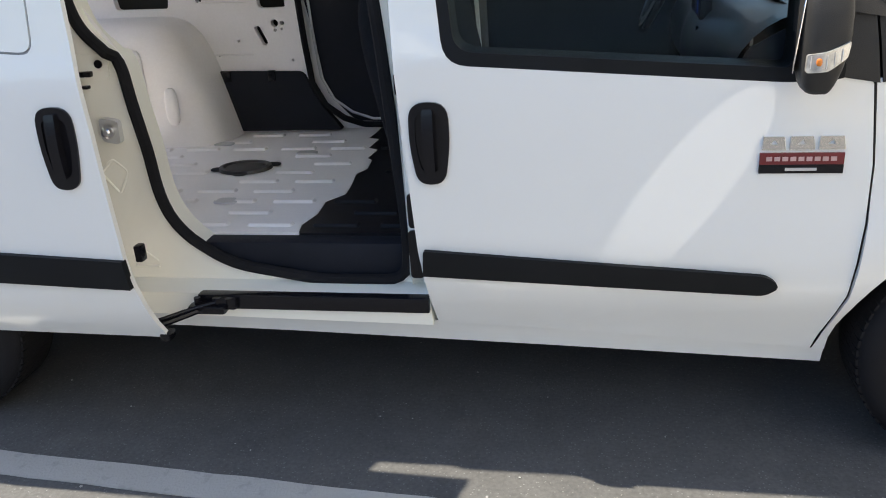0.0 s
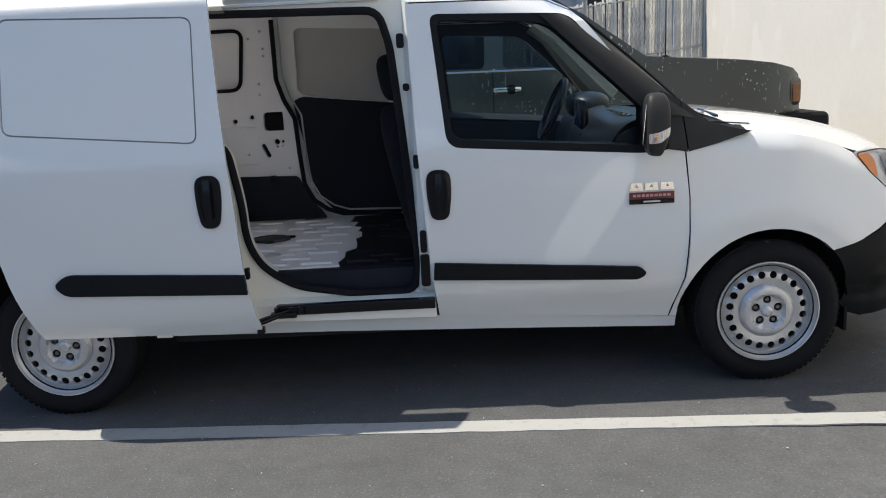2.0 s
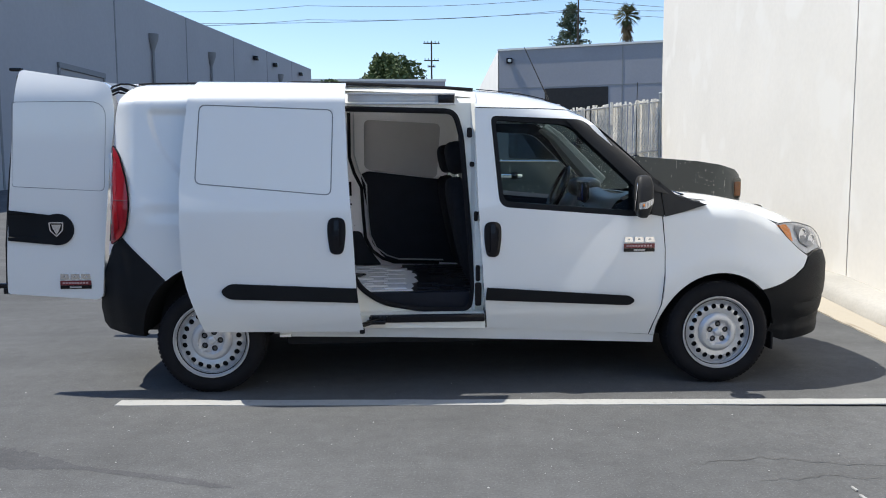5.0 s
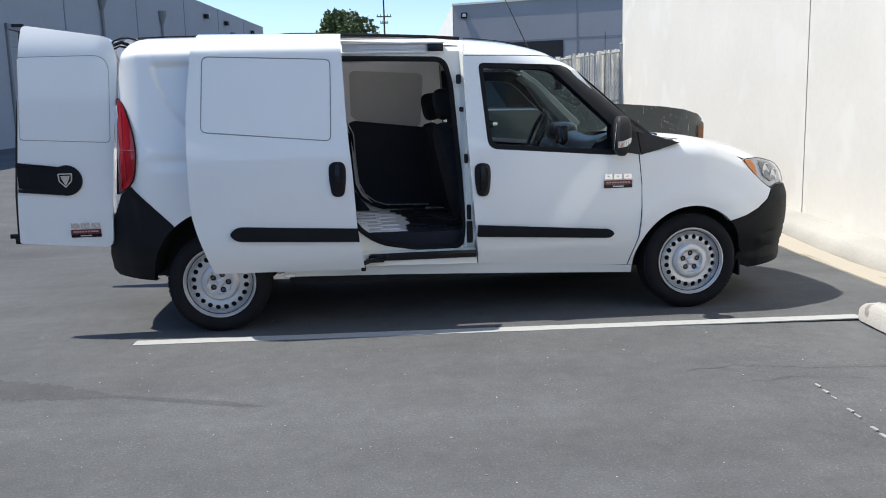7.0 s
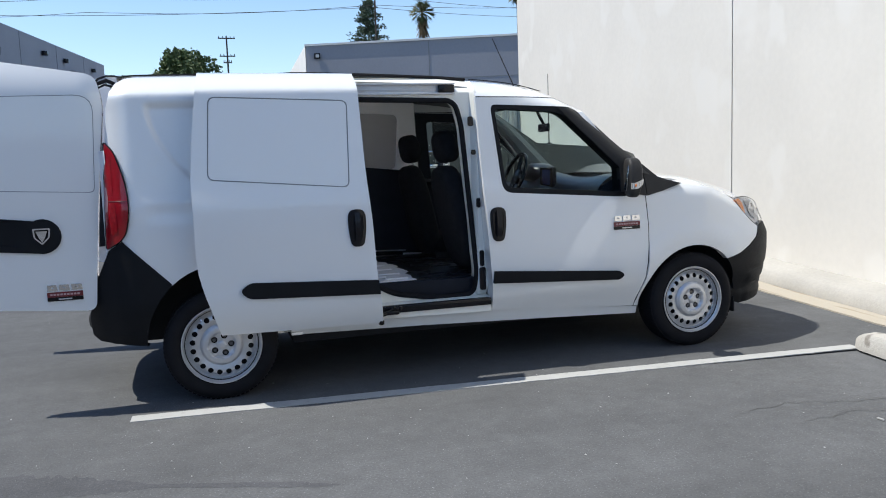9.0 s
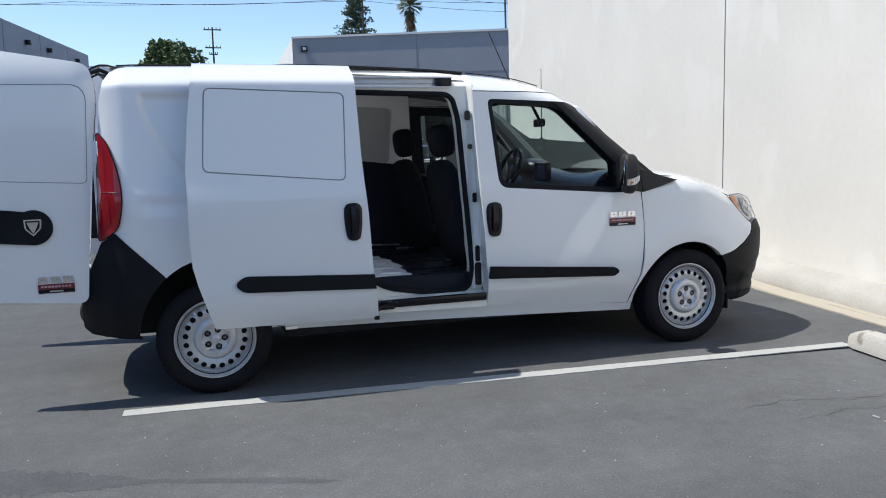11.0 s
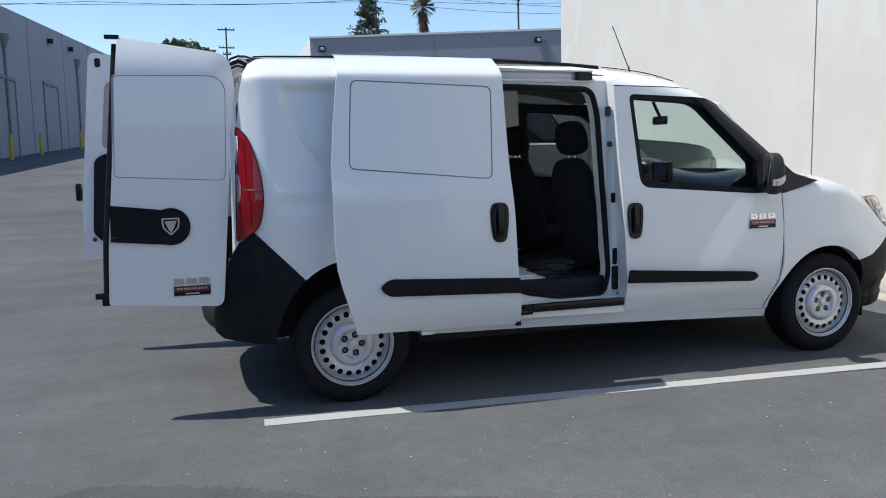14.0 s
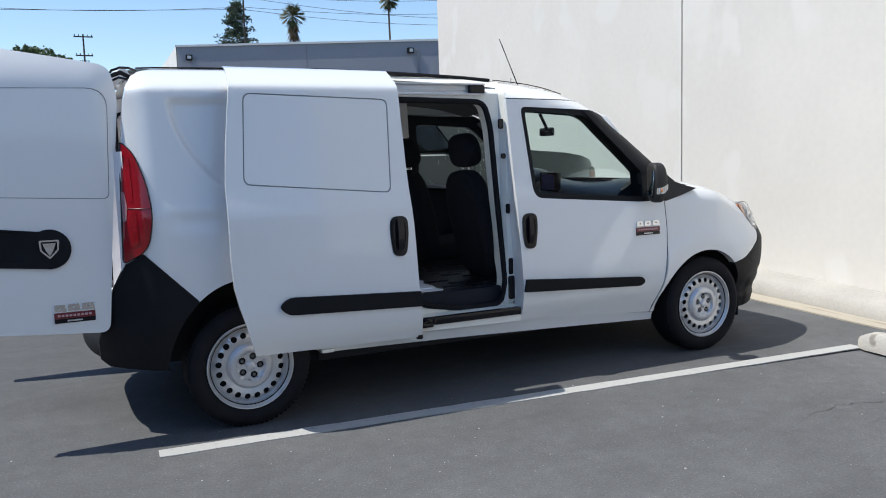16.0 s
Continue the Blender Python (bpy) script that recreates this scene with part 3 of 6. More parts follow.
for d in (38.6, 44.6, 54.8, 60.6, 71.5):
    x, y = shop_at(d, 0.9)
    m = pose(x, y, ground_z(y))
    if bol is None:
        bol = tagged(new("bollard"), "yellow painted steel bollard beside a warehouse door", "bollard", group="bollards along the warehouse")
        part("bollard_post", tube([(0, 0, -0.1), (0, 0, 1.15)], 0.09, 12), YELLOW, bol)
        part("bollard_cap", moved(pod_at(0.09), pose(0, 0, 1.15)), YELLOW, bol)
        bol.matrix_basis = m
    else:
        copy_thing(bol, m)

hall = tagged(new("grey_hall"), "large grey industrial hall, its end wall whitened for the sun", "building")
B0, B1 = Vector((11.2, 74.0)), Vector((46.0, 58.5))
b_dir = (B1 - B0).normalized()
b_nrm = Vector((b_dir.y, -b_dir.x))


def hall_at(d, out=0.0):
    p = B0 + b_dir * d + b_nrm * out
    return p.x, p.y


# grey front and white end put shade and sun into the wall colours
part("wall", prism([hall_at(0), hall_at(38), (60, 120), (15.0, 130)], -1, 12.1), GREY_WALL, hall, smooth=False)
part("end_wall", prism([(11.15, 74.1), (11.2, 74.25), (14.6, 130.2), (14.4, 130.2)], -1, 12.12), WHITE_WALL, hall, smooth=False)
part("parapet_cap", prism([hall_at(-0.1, 0.12), hall_at(38, 0.12), hall_at(38, -0.3), hall_at(-0.1, -0.3)], 12.02, 12.2), WHITE_WALL, hall, smooth=False)
for d in (11.6,):
    part("panel_joint", prism([hall_at(d, 0.03), hall_at(d + 0.09, 0.03), hall_at(d + 0.09, -0.1), hall_at(d, -0.1)], 0, 12.0), CAP, hall, smooth=False)
part("score_line", prism([hall_at(0, 0.02), hall_at(37, 0.02), hall_at(37, -0.1), hall_at(0, -0.1)], 8.45, 8.53), CAP, hall, smooth=False)
# solid dark block painted as the shaded dock opening
part("dock_shade", prism([hall_at(4.5, 0.03), hall_at(10.4, 0.03), hall_at(10.4, -0.2), hall_at(4.5, -0.2)], 2.6, 8.35), DARK, hall, "dark block coloured as the shade in a loading door", smooth=False)
for d, z in ((1.1, 11.05), (21.05, 11.2)):
    x, y = hall_at(d, 0.2)
    part("wall_lamp", box(x - 0.28, y - 0.2, z - 0.25, x + 0.28, y + 0.2, z + 0.25, 0.06), GLOSS, hall)
    part("lamp_lens", box(x - 0.16, y - 0.24, z - 0.15, x + 0.16, y - 0.18, z + 0.13, 0.02), WHITE_WALL, hall)
part("conduit", tube([(*hall_at(21.2, 0.1), 11.3), (*hall_at(21.8, 0.1), 11.2), (*hall_at(21.8, 0.1), 6)], 0.05, 6), CAP, hall)
low = tagged(new("low_hall"), "low grey building at the end of the yard", "building")
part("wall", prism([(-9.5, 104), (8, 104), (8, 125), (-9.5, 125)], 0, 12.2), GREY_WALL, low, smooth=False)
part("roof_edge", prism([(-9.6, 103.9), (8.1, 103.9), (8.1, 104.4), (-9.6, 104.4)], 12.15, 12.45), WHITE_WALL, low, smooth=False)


# ---- trees, poles and wires far off ----
LEAF = material("dark_green_leaves", (0.085, 0.120, 0.040), 0.7, vary=0.35, scale=0.6)
LEAF2 = material("blue_green_needles", (0.055, 0.085, 0.048), 0.7, vary=0.35, scale=0.6)
FROND = material("olive_palm_fronds", (0.100, 0.110, 0.045), 0.7, vary=0.3, scale=0.8)
THATCH = material("dry_palm_skirt", (0.20, 0.14, 0.075), 0.9, vary=0.25, scale=1.5)
BARK = material("grey_brown_bark", (0.13, 0.10, 0.075), 0.9, vary=0.25, scale=2)
POLE = material("dark_weathered_timber", (0.07, 0.055, 0.045), 0.9, vary=0.2, scale=2)


def leaves(cloud, size, seed):
    """Many small leaf sprays, three crossed blades each, at the points given."""
    r = random.Random(seed)
    b = bmesh.new()
    for c in cloud:
        for k in range(3):
            d = Vector((r.gauss(0, 1), r.gauss(0, 1), r.gauss(0, 0.7))).normalized()
            e = d.orthogonal().normalized()
            e.rotate(Matrix.Rotation(r.uniform(0, 6.3), 3, d))
            s_ = size * r.uniform(0.5, 1.2)
            o = Vector(c) + Vector((r.uniform(-1, 1), r.uniform(-1, 1), r.uniform(-1, 1))) * size * 0.5
            vs = [b.verts.new(o + q) for q in (d * -s_ * 0.6, e * s_ * 0.42, d * s_, e * -s_ * 0.42)]
            b.faces.new(vs)
    return b


def broad_tree(x, y, top, half, trunk, seed, mat=LEAF):
    t = tagged(new("tree"), "round leafy green tree beyond the roofs", "tree")
    z0 = ground_z(y)
    r = random.Random(seed)
    limbs = tube([(x, y, z0 - 0.3), (x + 0.2, y, z0 + (top - z0) * 0.3), (x, y, z0 + (top - z0) * 0.6)], [trunk, trunk * 0.75, trunk * 0.3], 8)
    blobs = []
    for k in range(9):
        a = r.uniform(0, 6.3)
        c = Vector((x + math.cos(a) * half * 0.62, y + math.sin(a) * half * 0.62, z0 + (top - z0) * r.uniform(0.55, 0.80)))
        tube([(x, y, z0 + (top - z0) * 0.4), c], [trunk * 0.4, trunk * 0.08], 6, bm=limbs)
        blobs.append((c, half * r.uniform(0.34, 0.5)))
    blobs += [(Vector((x + r.uniform(-0.3, 0.3) * half, y, top - half * 0.45)), half * 0.42) for _ in range(4)]
    cloud = []
    for c, rad in blobs:
        for _ in range(260):
            d = Vector((r.gauss(0, 1), r.gauss(0, 1), r.gauss(0, 0.85))).normalized()
            cloud.append(c + d * rad * r.uniform(0.72, 1.08))
    part("trunk", limbs, BARK, t)
    part("crown", leaves(cloud, half * 0.085, seed), mat, t, smooth=False)
    return t


broad_tree(0.6, 215, 30.4, 8.2, 0.7, 21)
broad_tree(-6.4, 96, 11.6, 2.5, 0.25, 22)


def pine(x, y, top, half, seed):
    t = tagged(new("pine_tree"), "tall dark pine with ragged layered boughs", "tree")
    z0 = ground_z(y)
    r = random.Random(seed)
    trunk = tube([(x, y, z0), (x, y, top - 1)], [0.6, 0.1], 8)
    cloud = []
    z = z0 + (top - z0) * 0.45
    while z < top:
        k = (z - z0) / (top - z0)
        w = half * min(1.0, 1.9 * (1 - k) ** 0.75 + 0.12) * r.uniform(0.6, 1.1)
        for _ in range(5):
            a = r.uniform(0, 6.3)
            tip = Vector((x + math.cos(a) * w, y + math.sin(a) * w, z + r.uniform(-0.3, 0.8)))
            tube([(x, y, z), tip], [0.10, 0.03], 5, bm=trunk)
            for q in range(26):
                u = r.uniform(0.25, 1.0)
                cloud.append(Vector((x, y, z)).lerp(tip, u) + Vector((r.gauss(0, 0.45), r.gauss(0, 0.45), r.gauss(0, 0.32))))
        z += 0.75
    part("trunk", trunk, BARK, t)
    part("crown", leaves(cloud, 0.42, seed), LEAF2, t, smooth=False)


pine(48.5, 215, 42.5, 6.2, 31)


def palm(x, y, z, size, skirt, seed):
    t = tagged(new("palm_tree"), "tall fan palm with a dry hanging skirt" if skirt else "tall slender fan palm", "tree")
    r = random.Random(seed)
    z0 = ground_z(y)
    part("trunk", tube([(x + 0.6, y, z0), (x + 0.2, y, (z + z0) / 2), (x, y, z)], [0.45, 0.32, 0.26], 8), BARK, t)
    fr, dry = bmesh.new(), bmesh.new()
    for k in range(150 if skirt else 90):
        a = r.uniform(0, 6.3)
        up = r.uniform(-1.25, 1.3) if not (skirt and k > 90) else r.uniform(-1.5, -0.95)
        bm_ = dry if (skirt and k > 90) else fr
        base = Vector((x, y, z - (r.uniform(0, size * 0.9) if bm_ is dry else 0)))
        d = Vector((math.cos(a) * math.cos(up), math.sin(a) * math.cos(up), math.sin(up)))
        side_ = d.cross(Vector((0, 0, 1))).normalized()
        ln = size * r.uniform(0.65, 1.0)
        mid = base + d * ln * 0.5
        for q in range(7):
            f = (q - 3) / 3
            tip = mid + (d + side_ * f * 0.9).normalized() * ln * 0.5 + Vector((0, 0, -0.22 * ln * abs(f)))
            w = side_ * ln * 0.035 + Vector((0, 0, ln * 0.03))
            bm_.faces.new([bm_.verts.new(p) for p in (base, mid - w, tip, mid + w)])
    part("crown", fr, FROND, t, smooth=False)
    if skirt:
        part("skirt", dry, THATCH, t, smooth=False)
    else:
        dry.free()


palm(63.5, 215, 40.5, 4.2, True, 41)
palm(91.5, 215, 46.0, 3.6, False, 42)


def utility_pole(x, y, top, arms, seed):
    t = tagged(new("utility_pole"), "dark timber utility pole with crossarms", "utility pole")
    part("pole", tube([(x, y, ground_z(y)), (x, y, top)], [0.30, 0.18], 8), POLE, t)
    for z, w in arms:
        part("crossarm", box(x - w, y - 0.12, z - 0.14, x + w, y + 0.12, z + 0.14, 0.02), POLE, t)
        for k in (-0.9, -0.45, 0.45, 0.9):
            part("insulator", tube([(x + k * w, y, z + 0.1), (x + k * w, y, z + 0.55)], 0.10, 6), GLOSS, t)
    return t


utility_pole(11.3, 212, 33.2, ((32.6, 2.1), (28.2, 1.9), (26.6, 1.0)), 1)
utility_pole(48.2, 205, 56.0, ((54.5, 2.2),), 2)
cables = tagged(new("power_lines"), "thin power lines strung across the sky", "power line")
for pts in (((-70, 39.5), (-20, 40.6), (48, 43.2), (115, 46.0)), ((-70, 36.2), (-20, 37.2), (48, 40.2), (115, 42.2)), ((48, 42.6), (115, 40.2)), ((48, 46.0), (115, 49.6)), ((-70, 36.0), (48, 39.6), (115, 38.6))):
    fine = []
    for (xa, za), (xb, zb) in zip(pts, pts[1:]):
        fine += [(xa + (xb - xa) * k / 8, 205, za + (zb - za) * k / 8 - 1.1 * math.sin(math.pi * k / 8)) for k in range(8)]
    part("cable", tube(fine + [(pts[-1][0], 205, pts[-1][1])], 0.055, 5), POLE, cables)


# unseen plain building added behind the camera, shaping reflections and light in the car park
back = tagged(new("building"), "plain grey building added unseen behind the camera", "building")
part("wall", box(-45, -46, -0.2, 50, -40, 5.6), GREY_WALL, back, smooth=False)
part("parapet", box(-45.1, -40.1, 5.6, 50.1, -39.85, 5.9), WHITE_WALL, back, smooth=False)


# ---- other parked cars, beyond the van ----
def car(name, label, ox, oy, paint, dusty, length=4.75, roof=1.86, belt=1.33, hood=1.22, width=1.85):
    """An off-roader, nose towards the wall: ox is its front, oy its near side."""
    c = tagged(new(name), label, "car")
    X = lambda d: ox - d
    lean = lambda x, z: oy + 0.02 + 0.22 * max(0.0, z - belt) + 0.25 * max(0.0, (x - ox + 0.75) / 0.75) ** 3 + 0.04 * max(0.0, 0.6 - z)
    front_w, rear_w = X(0.95), X(length - 0.95)
    wins = [rounded([(X(2.42), belt + 0.02), (X(1.80), belt), (X(2.06), roof - 0.16), (X(2.40), roof - 0.12)], [0.04, 0.05, 0.06, 0.03]),
            rounded([(X(3.30), belt + 0.03), (X(2.56), belt + 0.02), (X(2.55), roof - 0.12), (X(3.22), roof - 0.12)], 0.05),
            rounded([(X(4.45), belt + 0.05), (X(3.45), belt + 0.03), (X(3.42), roof - 0.12), (X(4.25), roof - 0.15)], 0.06)]
    out = [(X(0.0), 0.62), (X(-0.02), 0.95), (X(-0.02), hood - 0.21), (X(0.01), hood - 0.11), (X(0.08), hood - 0.06), (X(0.28), hood - 0.01), (X(0.53), hood + 0.025), (X(1.03), belt + 0.025), (X(1.30), belt + 0.05), (X(1.78), roof - 0.13), (X(2.0), roof - 0.01), (X(2.2), roof), (X(4.3), roof - 0.02), (X(4.62), belt), (X(length), 0.9), (X(length), 0.55)]
    arcs = [p for p in arc(rear_w, 0.37, 0.44, 170, 10, 14)] + [p for p in arc(front_w, 0.37, 0.44, 170, 10, 14)]
    out = out + [(X(length - 0.45), 0.42)] + arcs + [(X(0.45), 0.45)]
    xs, zs = span(X(length), X(0.1), 0.2), span(0.45, roof, 0.1)
    sides = group_of("body", c)
    for flip in (0, 1):
        f = (lambda x, z: lean(x, z)) if not flip else (lambda x, z: 2 * oy + width - lean(x, z))
        part("side", slab(out, wins, f, 0.04 if not flip else -0.04, xs, zs), dusty, sides)
        for w_ in wins:
            part("side_window", slab(w_, (), (lambda x, z, f=f: f(x, z) + (0.015 if not flip else -0.015)), 0.0), TINTED, sides).visible_shadow = False
    mid = oy + width / 2
    ridge = lambda d: float(np.interp(d, [-0.02, 0.01, 0.08, 0.28, 0.53, 1.03, 1.31], [hood - 0.17, hood - 0.11, hood - 0.06, hood - 0.01, hood + 0.025, belt + 0.025, belt + 0.055]))
    part("hood", sheet(lambda d, v: (X(d), mid + v * (width / 2 - 0.025 - 0.25 * max(0.0, (0.75 - d) / 0.75) ** 3), ridge(d) - 0.005 + 0.03 * (1 - v * v)), [-0.02, -0.005, 0.01, 0.04, 0.08] + span(0.15, 1.31, 0.1), span(-1, 1, 0.2)), dusty, c)
    part("roof", sheet(lambda d, v: (X(d), mid + v * (width / 2 - 0.13), roof + 0.03 * (1 - v * v) - 0.02 * (d - 3) * 0.1), span(2.05, 4.3, 0.25), span(-1, 1, 0.25)), dusty, c)
    part("windscreen", sheet(lambda u, v: (X(1.29 + 0.68 * u), mid + v * (width / 2 - 0.06 - 0.07 * u), belt + 0.04 + (roof - belt - 0.06) * u + 0.03 * (1 - v * v)), span(0, 1, 0.25), span(-1, 1, 0.25)), TINTED, c).visible_shadow = False
    part("front_face", sheet(lambda v, z: (X(0.01) + 0.03 * (1 - v * v), mid + v * (width / 2 - 0.27), z), span(-1, 1, 0.25), span(0.62, hood - 0.16, 0.14)), dusty, c)
    part("rear_face", sheet(lambda v, z: (X(length) + 0.25 * max(0.0, z - belt), mid + v * (width / 2 - 0.06), z), span(-1, 1, 0.5), span(0.5, roof - 0.05, 0.2)), dusty, c)
    part("front_bumper", box(X(0.30), oy + 0.08, 0.50, X(-0.19), oy + width - 0.08, 0.95, 0.06, 3), BLACK, c)
    lampg = group_of("headlight", c)
    part("lens", box(X(0.17), oy + 0.19, hood - 0.36, X(-0.004), oy + 0.55, hood - 0.13, 0.055, 4), material("aged_lens", (0.11, 0.10, 0.075), 0.25, coat=0.6, vary=0.2, scale=15), lampg)
    part("amber_corner", box(X(0.085), oy + 0.178, hood - 0.33, X(0.015), oy + 0.25, hood - 0.18, 0.02, 2), material("aged_amber", (0.24, 0.085, 0.02), 0.3, coat=0.4, vary=0.15, scale=30), lampg)
    for y0 in (oy + 0.02,):
        part("door_handle", box(X(2.50), y0 - 0.02, belt - 0.17, X(2.28), y0 + 0.02, belt - 0.13, 0.012), CHROME, c)
        part("handle_cup", moved(pod_at(0.06), pose(X(2.36), y0 + 0.03, belt - 0.15)), GLOSS, c)
        for d in (1.62, 2.50, 3.38):
            part("door_gap", tube([(X(d), lean(X(d), z) - 0.001, z) for z in span(0.5, belt, 0.12)], 0.004, 4), GLOSS, c)
        part("belt_strip", tube([(X(d), lean(X(d), belt - 0.02) - 0.004, belt - 0.012 + 0.01 * (d - 1.7)) for d in span(1.7, 4.4, 0.3)], 0.009, 6), CHROME, c)
    part("mirror_shell", moved(pod(0, 0, 0, 0.07, 0.11, 0.085, 3), pose(X(1.80), oy - 0.08, belt + 0.09)), GLOSS, c)
    part("aerial", tube([(X(1.13), oy + 0.10, hood + 0.08), (X(1.13), oy + 0.10, hood + 0.80)], [0.006, 0.003], 6), GLOSS, c)
    part("aerial_base", moved(pod_at(0.035), pose(X(1.13), oy + 0.10, hood + 0.07)), GLOSS, c)
    part("wiper", tube([(X(1.30), oy + 0.30, belt + 0.065), (X(1.20), oy + 0.75, belt + 0.085)], 0.012), GLOSS, c)
    part("cabin_floor", box(X(length - 0.1), oy + 0.1, 0.40, X(0.2), oy + width - 0.1, 0.75, 0.05), DARK, c)
    part("dashboard", box(X(1.95), oy + 0.12, 0.9, X(1.45), oy + width - 0.12, belt + 0.02, 0.05), TRIM_IN, c)
    for yy in (0.48, width - 0.48):
        part("seat_back", moved(pod(0, 0, 0, 0.08, 0.24, 0.34, 4), pose(X(2.62), oy + yy, 1.12, 0, -10, 0)), FABRIC, c)
        part("headrest", moved(pod(0, 0, 0, 0.05, 0.13, 0.09, 3), pose(X(2.68), oy + yy, 1.56)), FABRIC, c)
    for wx in (front_w, rear_w):
        for yy, rot in ((oy + 0.05, 0), (oy + width - 0.05, 180)):
            wh = group_of("wheel", c)
            wh.matrix_basis = pose(wx, yy, 0.365, 0, 0, rot)
            part("tyre", lathe([(0.02, 0.19), (-0.02, 0.22), (-0.02, 0.33), (0.02, 0.365), (0.2, 0.365), (0.22, 0.3), (0.22, 0.19)], 40), RUBBER, wh)
            part("rim", lathe([(0.012, 0.215), (-0.028, 0.20), (0.0, 0.15), (-0.02, 0.06), (-0.02, 0.0)], 32), STEEL, wh)
    return c


def dusty_paint(name, colour):
    """Dark paint with pale bird-lime flecks and dust."""
    m = material(name, colour, 0.3, coat=0.5, vary=0.25, scale=2)
    t = m.node_tree
    bs = t.nodes["Principled BSDF"]
    src = bs.inputs["Base Color"].links[0].from_socket
    v = t.nodes.new("ShaderNodeTexVoronoi")
    v.inputs["Scale"].default_value = 26
    n = t.nodes.new("ShaderNodeTexNoise")
    n.inputs["Scale"].default_value = 3.0
    co = t.nodes.new("ShaderNodeTexCoord")
    t.links.new(co.outputs["Object"], v.inputs["Vector"]), t.links.new(co.outputs["Object"], n.inputs["Vector"])
    lim = t.nodes.new("ShaderNodeMapRange")
    lim.inputs["From Min"].default_value, lim.inputs["From Max"].default_value = 0.40, 0.70
    lim.inputs["To Min"].default_value, lim.inputs["To Max"].default_value = 0.0, 0.22
    t.links.new(n.outputs["Fac"], lim.inputs["Value"])
    lt = t.nodes.new("ShaderNodeMath")
    lt.operation = "LESS_THAN"
    t.links.new(v.outputs["Distance"], lt.inputs[0]), t.links.new(lim.outputs[0], lt.inputs[1])
    mix = t.nodes.new("ShaderNodeMix")
    mix.data_type = "RGBA"
    t.links.new(lt.outputs[0], mix.inputs["Factor"]), t.links.new(src, mix.inputs["A"])
    mix.inputs["B"].default_value = (0.42, 0.42, 0.38, 1)
    mp, n2, gt, mix2 = (t.nodes.new(k) for k in ("ShaderNodeMapping", "ShaderNodeTexNoise", "ShaderNodeMath", "ShaderNodeMix"))
    mp.inputs["Rotation"].default_value, mp.inputs["Scale"].default_value = (0, 0.6, 0), (60, 20, 9)
    n2.inputs["Scale"].default_value, n2.inputs["Detail"].default_value = 1.0, 3
    gt.operation = "GREATER_THAN"
    gt.inputs[1].default_value = 0.70
    mix2.data_type = "RGBA"
    mix2.inputs["B"].default_value = (0.22, 0.23, 0.21, 1)
    t.links.new(co.outputs["Object"], mp.inputs["Vector"]), t.links.new(mp.outputs["Vector"], n2.inputs["Vector"])
    t.links.new(n2.outputs["Fac"], gt.inputs[0]), t.links.new(gt.outputs[0], mix2.inputs["Factor"])
    t.links.new(mix.outputs["Result"], mix2.inputs["A"]), t.links.new(mix2.outputs["Result"], bs.inputs["Base Color"])
    return m


GREEN = dusty_paint("dusty_dark_green_paint", (0.019, 0.028, 0.028))
NAVY = material("navy_paint", (0.012, 0.02, 0.07), 0.25, coat=0.8, vary=0.1, scale=2)
car("off_roader", "dusty dark green off-roader parked beyond the van", 4.64, 3.10, GREEN, GREEN, roof=1.93, belt=1.40, hood=1.36)
car("estate_car", "dark blue off-roader parked further along the fence", 3.9, 6.15, NAVY, NAVY, roof=1.80, belt=1.25, hood=1.15)

# ---- the van: its surfaces ----
TOP = [(-0.60, 1.84), (-0.35, 1.858), (0.5, 1.864), (1.3, 1.842), (1.6, 1.824), (1.88, 1.797), (2.12, 1.742), (2.30, 1.665), (2.5, 1.6)]
LEAN_IN = [(0.20, 0.145), (0.30, 0.112), (0.38, 0.080), (0.46, 0.036), (0.54, 0.010), (0.62, 0.0), (0.86, 0.0), (1.02, 0.004), (1.12, 0.010), (1.20, 0.024), (1.40, 0.046), (1.65, 0.074), (1.735, 0.084), (1.750, 0.094), (1.79, 0.142), (1.825, 0.203), (1.848, 0.252), (1.86, 0.31)]
WIDE = 1.832


def ztop(x):
    return smooth_at(TOP, x)


def plan(x):
    if x > 2.6:
        u = min(0.997, max(0.0, x - 2.66) / 1.38)
        return 0.916 - 0.916 * (1 - u ** 3.3) ** (1 / 3.3)
    if x < -0.40:
        d = min(0.165, -0.40 - x)
        return 0.085 * (d / 0.165) ** 2 + 0.9 * (-0.40 - x - d)
    return 0.0


def skin(x, z):
    """The near side of the body: its y at x and height z."""
    u = min(1.0, max(0.0, (z - 1.1) / (ztop(min(x, 2.3)) - 1.1)))
    return smooth_at(LEAN_IN, z + (1.86 - ztop(min(x, 2.3))) * u * u) + plan(x) + 0.9 * max(0.0, z - 0.72) * max(0.0, x - 3.2)


XS = span(-0.7, 2.6, 0.11) + span(2.65, 4.0, 0.05)
ZS = span(0.2, 1.0, 0.08) + span(1.04, 1.7, 0.05) + [1.72, 1.735, 1.745, 1.755, 1.77, 1.79, 1.805, 1.82, 1.832, 1.84, 1.848, 1.854]
van = tagged(new("cargo_van"), "white cargo van with black bumpers and open doors", "van")


def panel(name, outline, mat, parent, holes=(), push=0.0, thick=0.03, label="", edge=0.003, depth=None, xs=XS, zs=ZS, angle=28):
    """A body panel on the van's near side."""
    b = slab(outline, holes, depth or (lambda x, z: skin(x, z) + push), thick, xs, zs, edge=edge)
    return part(name, b, mat, parent, label, angle=angle)


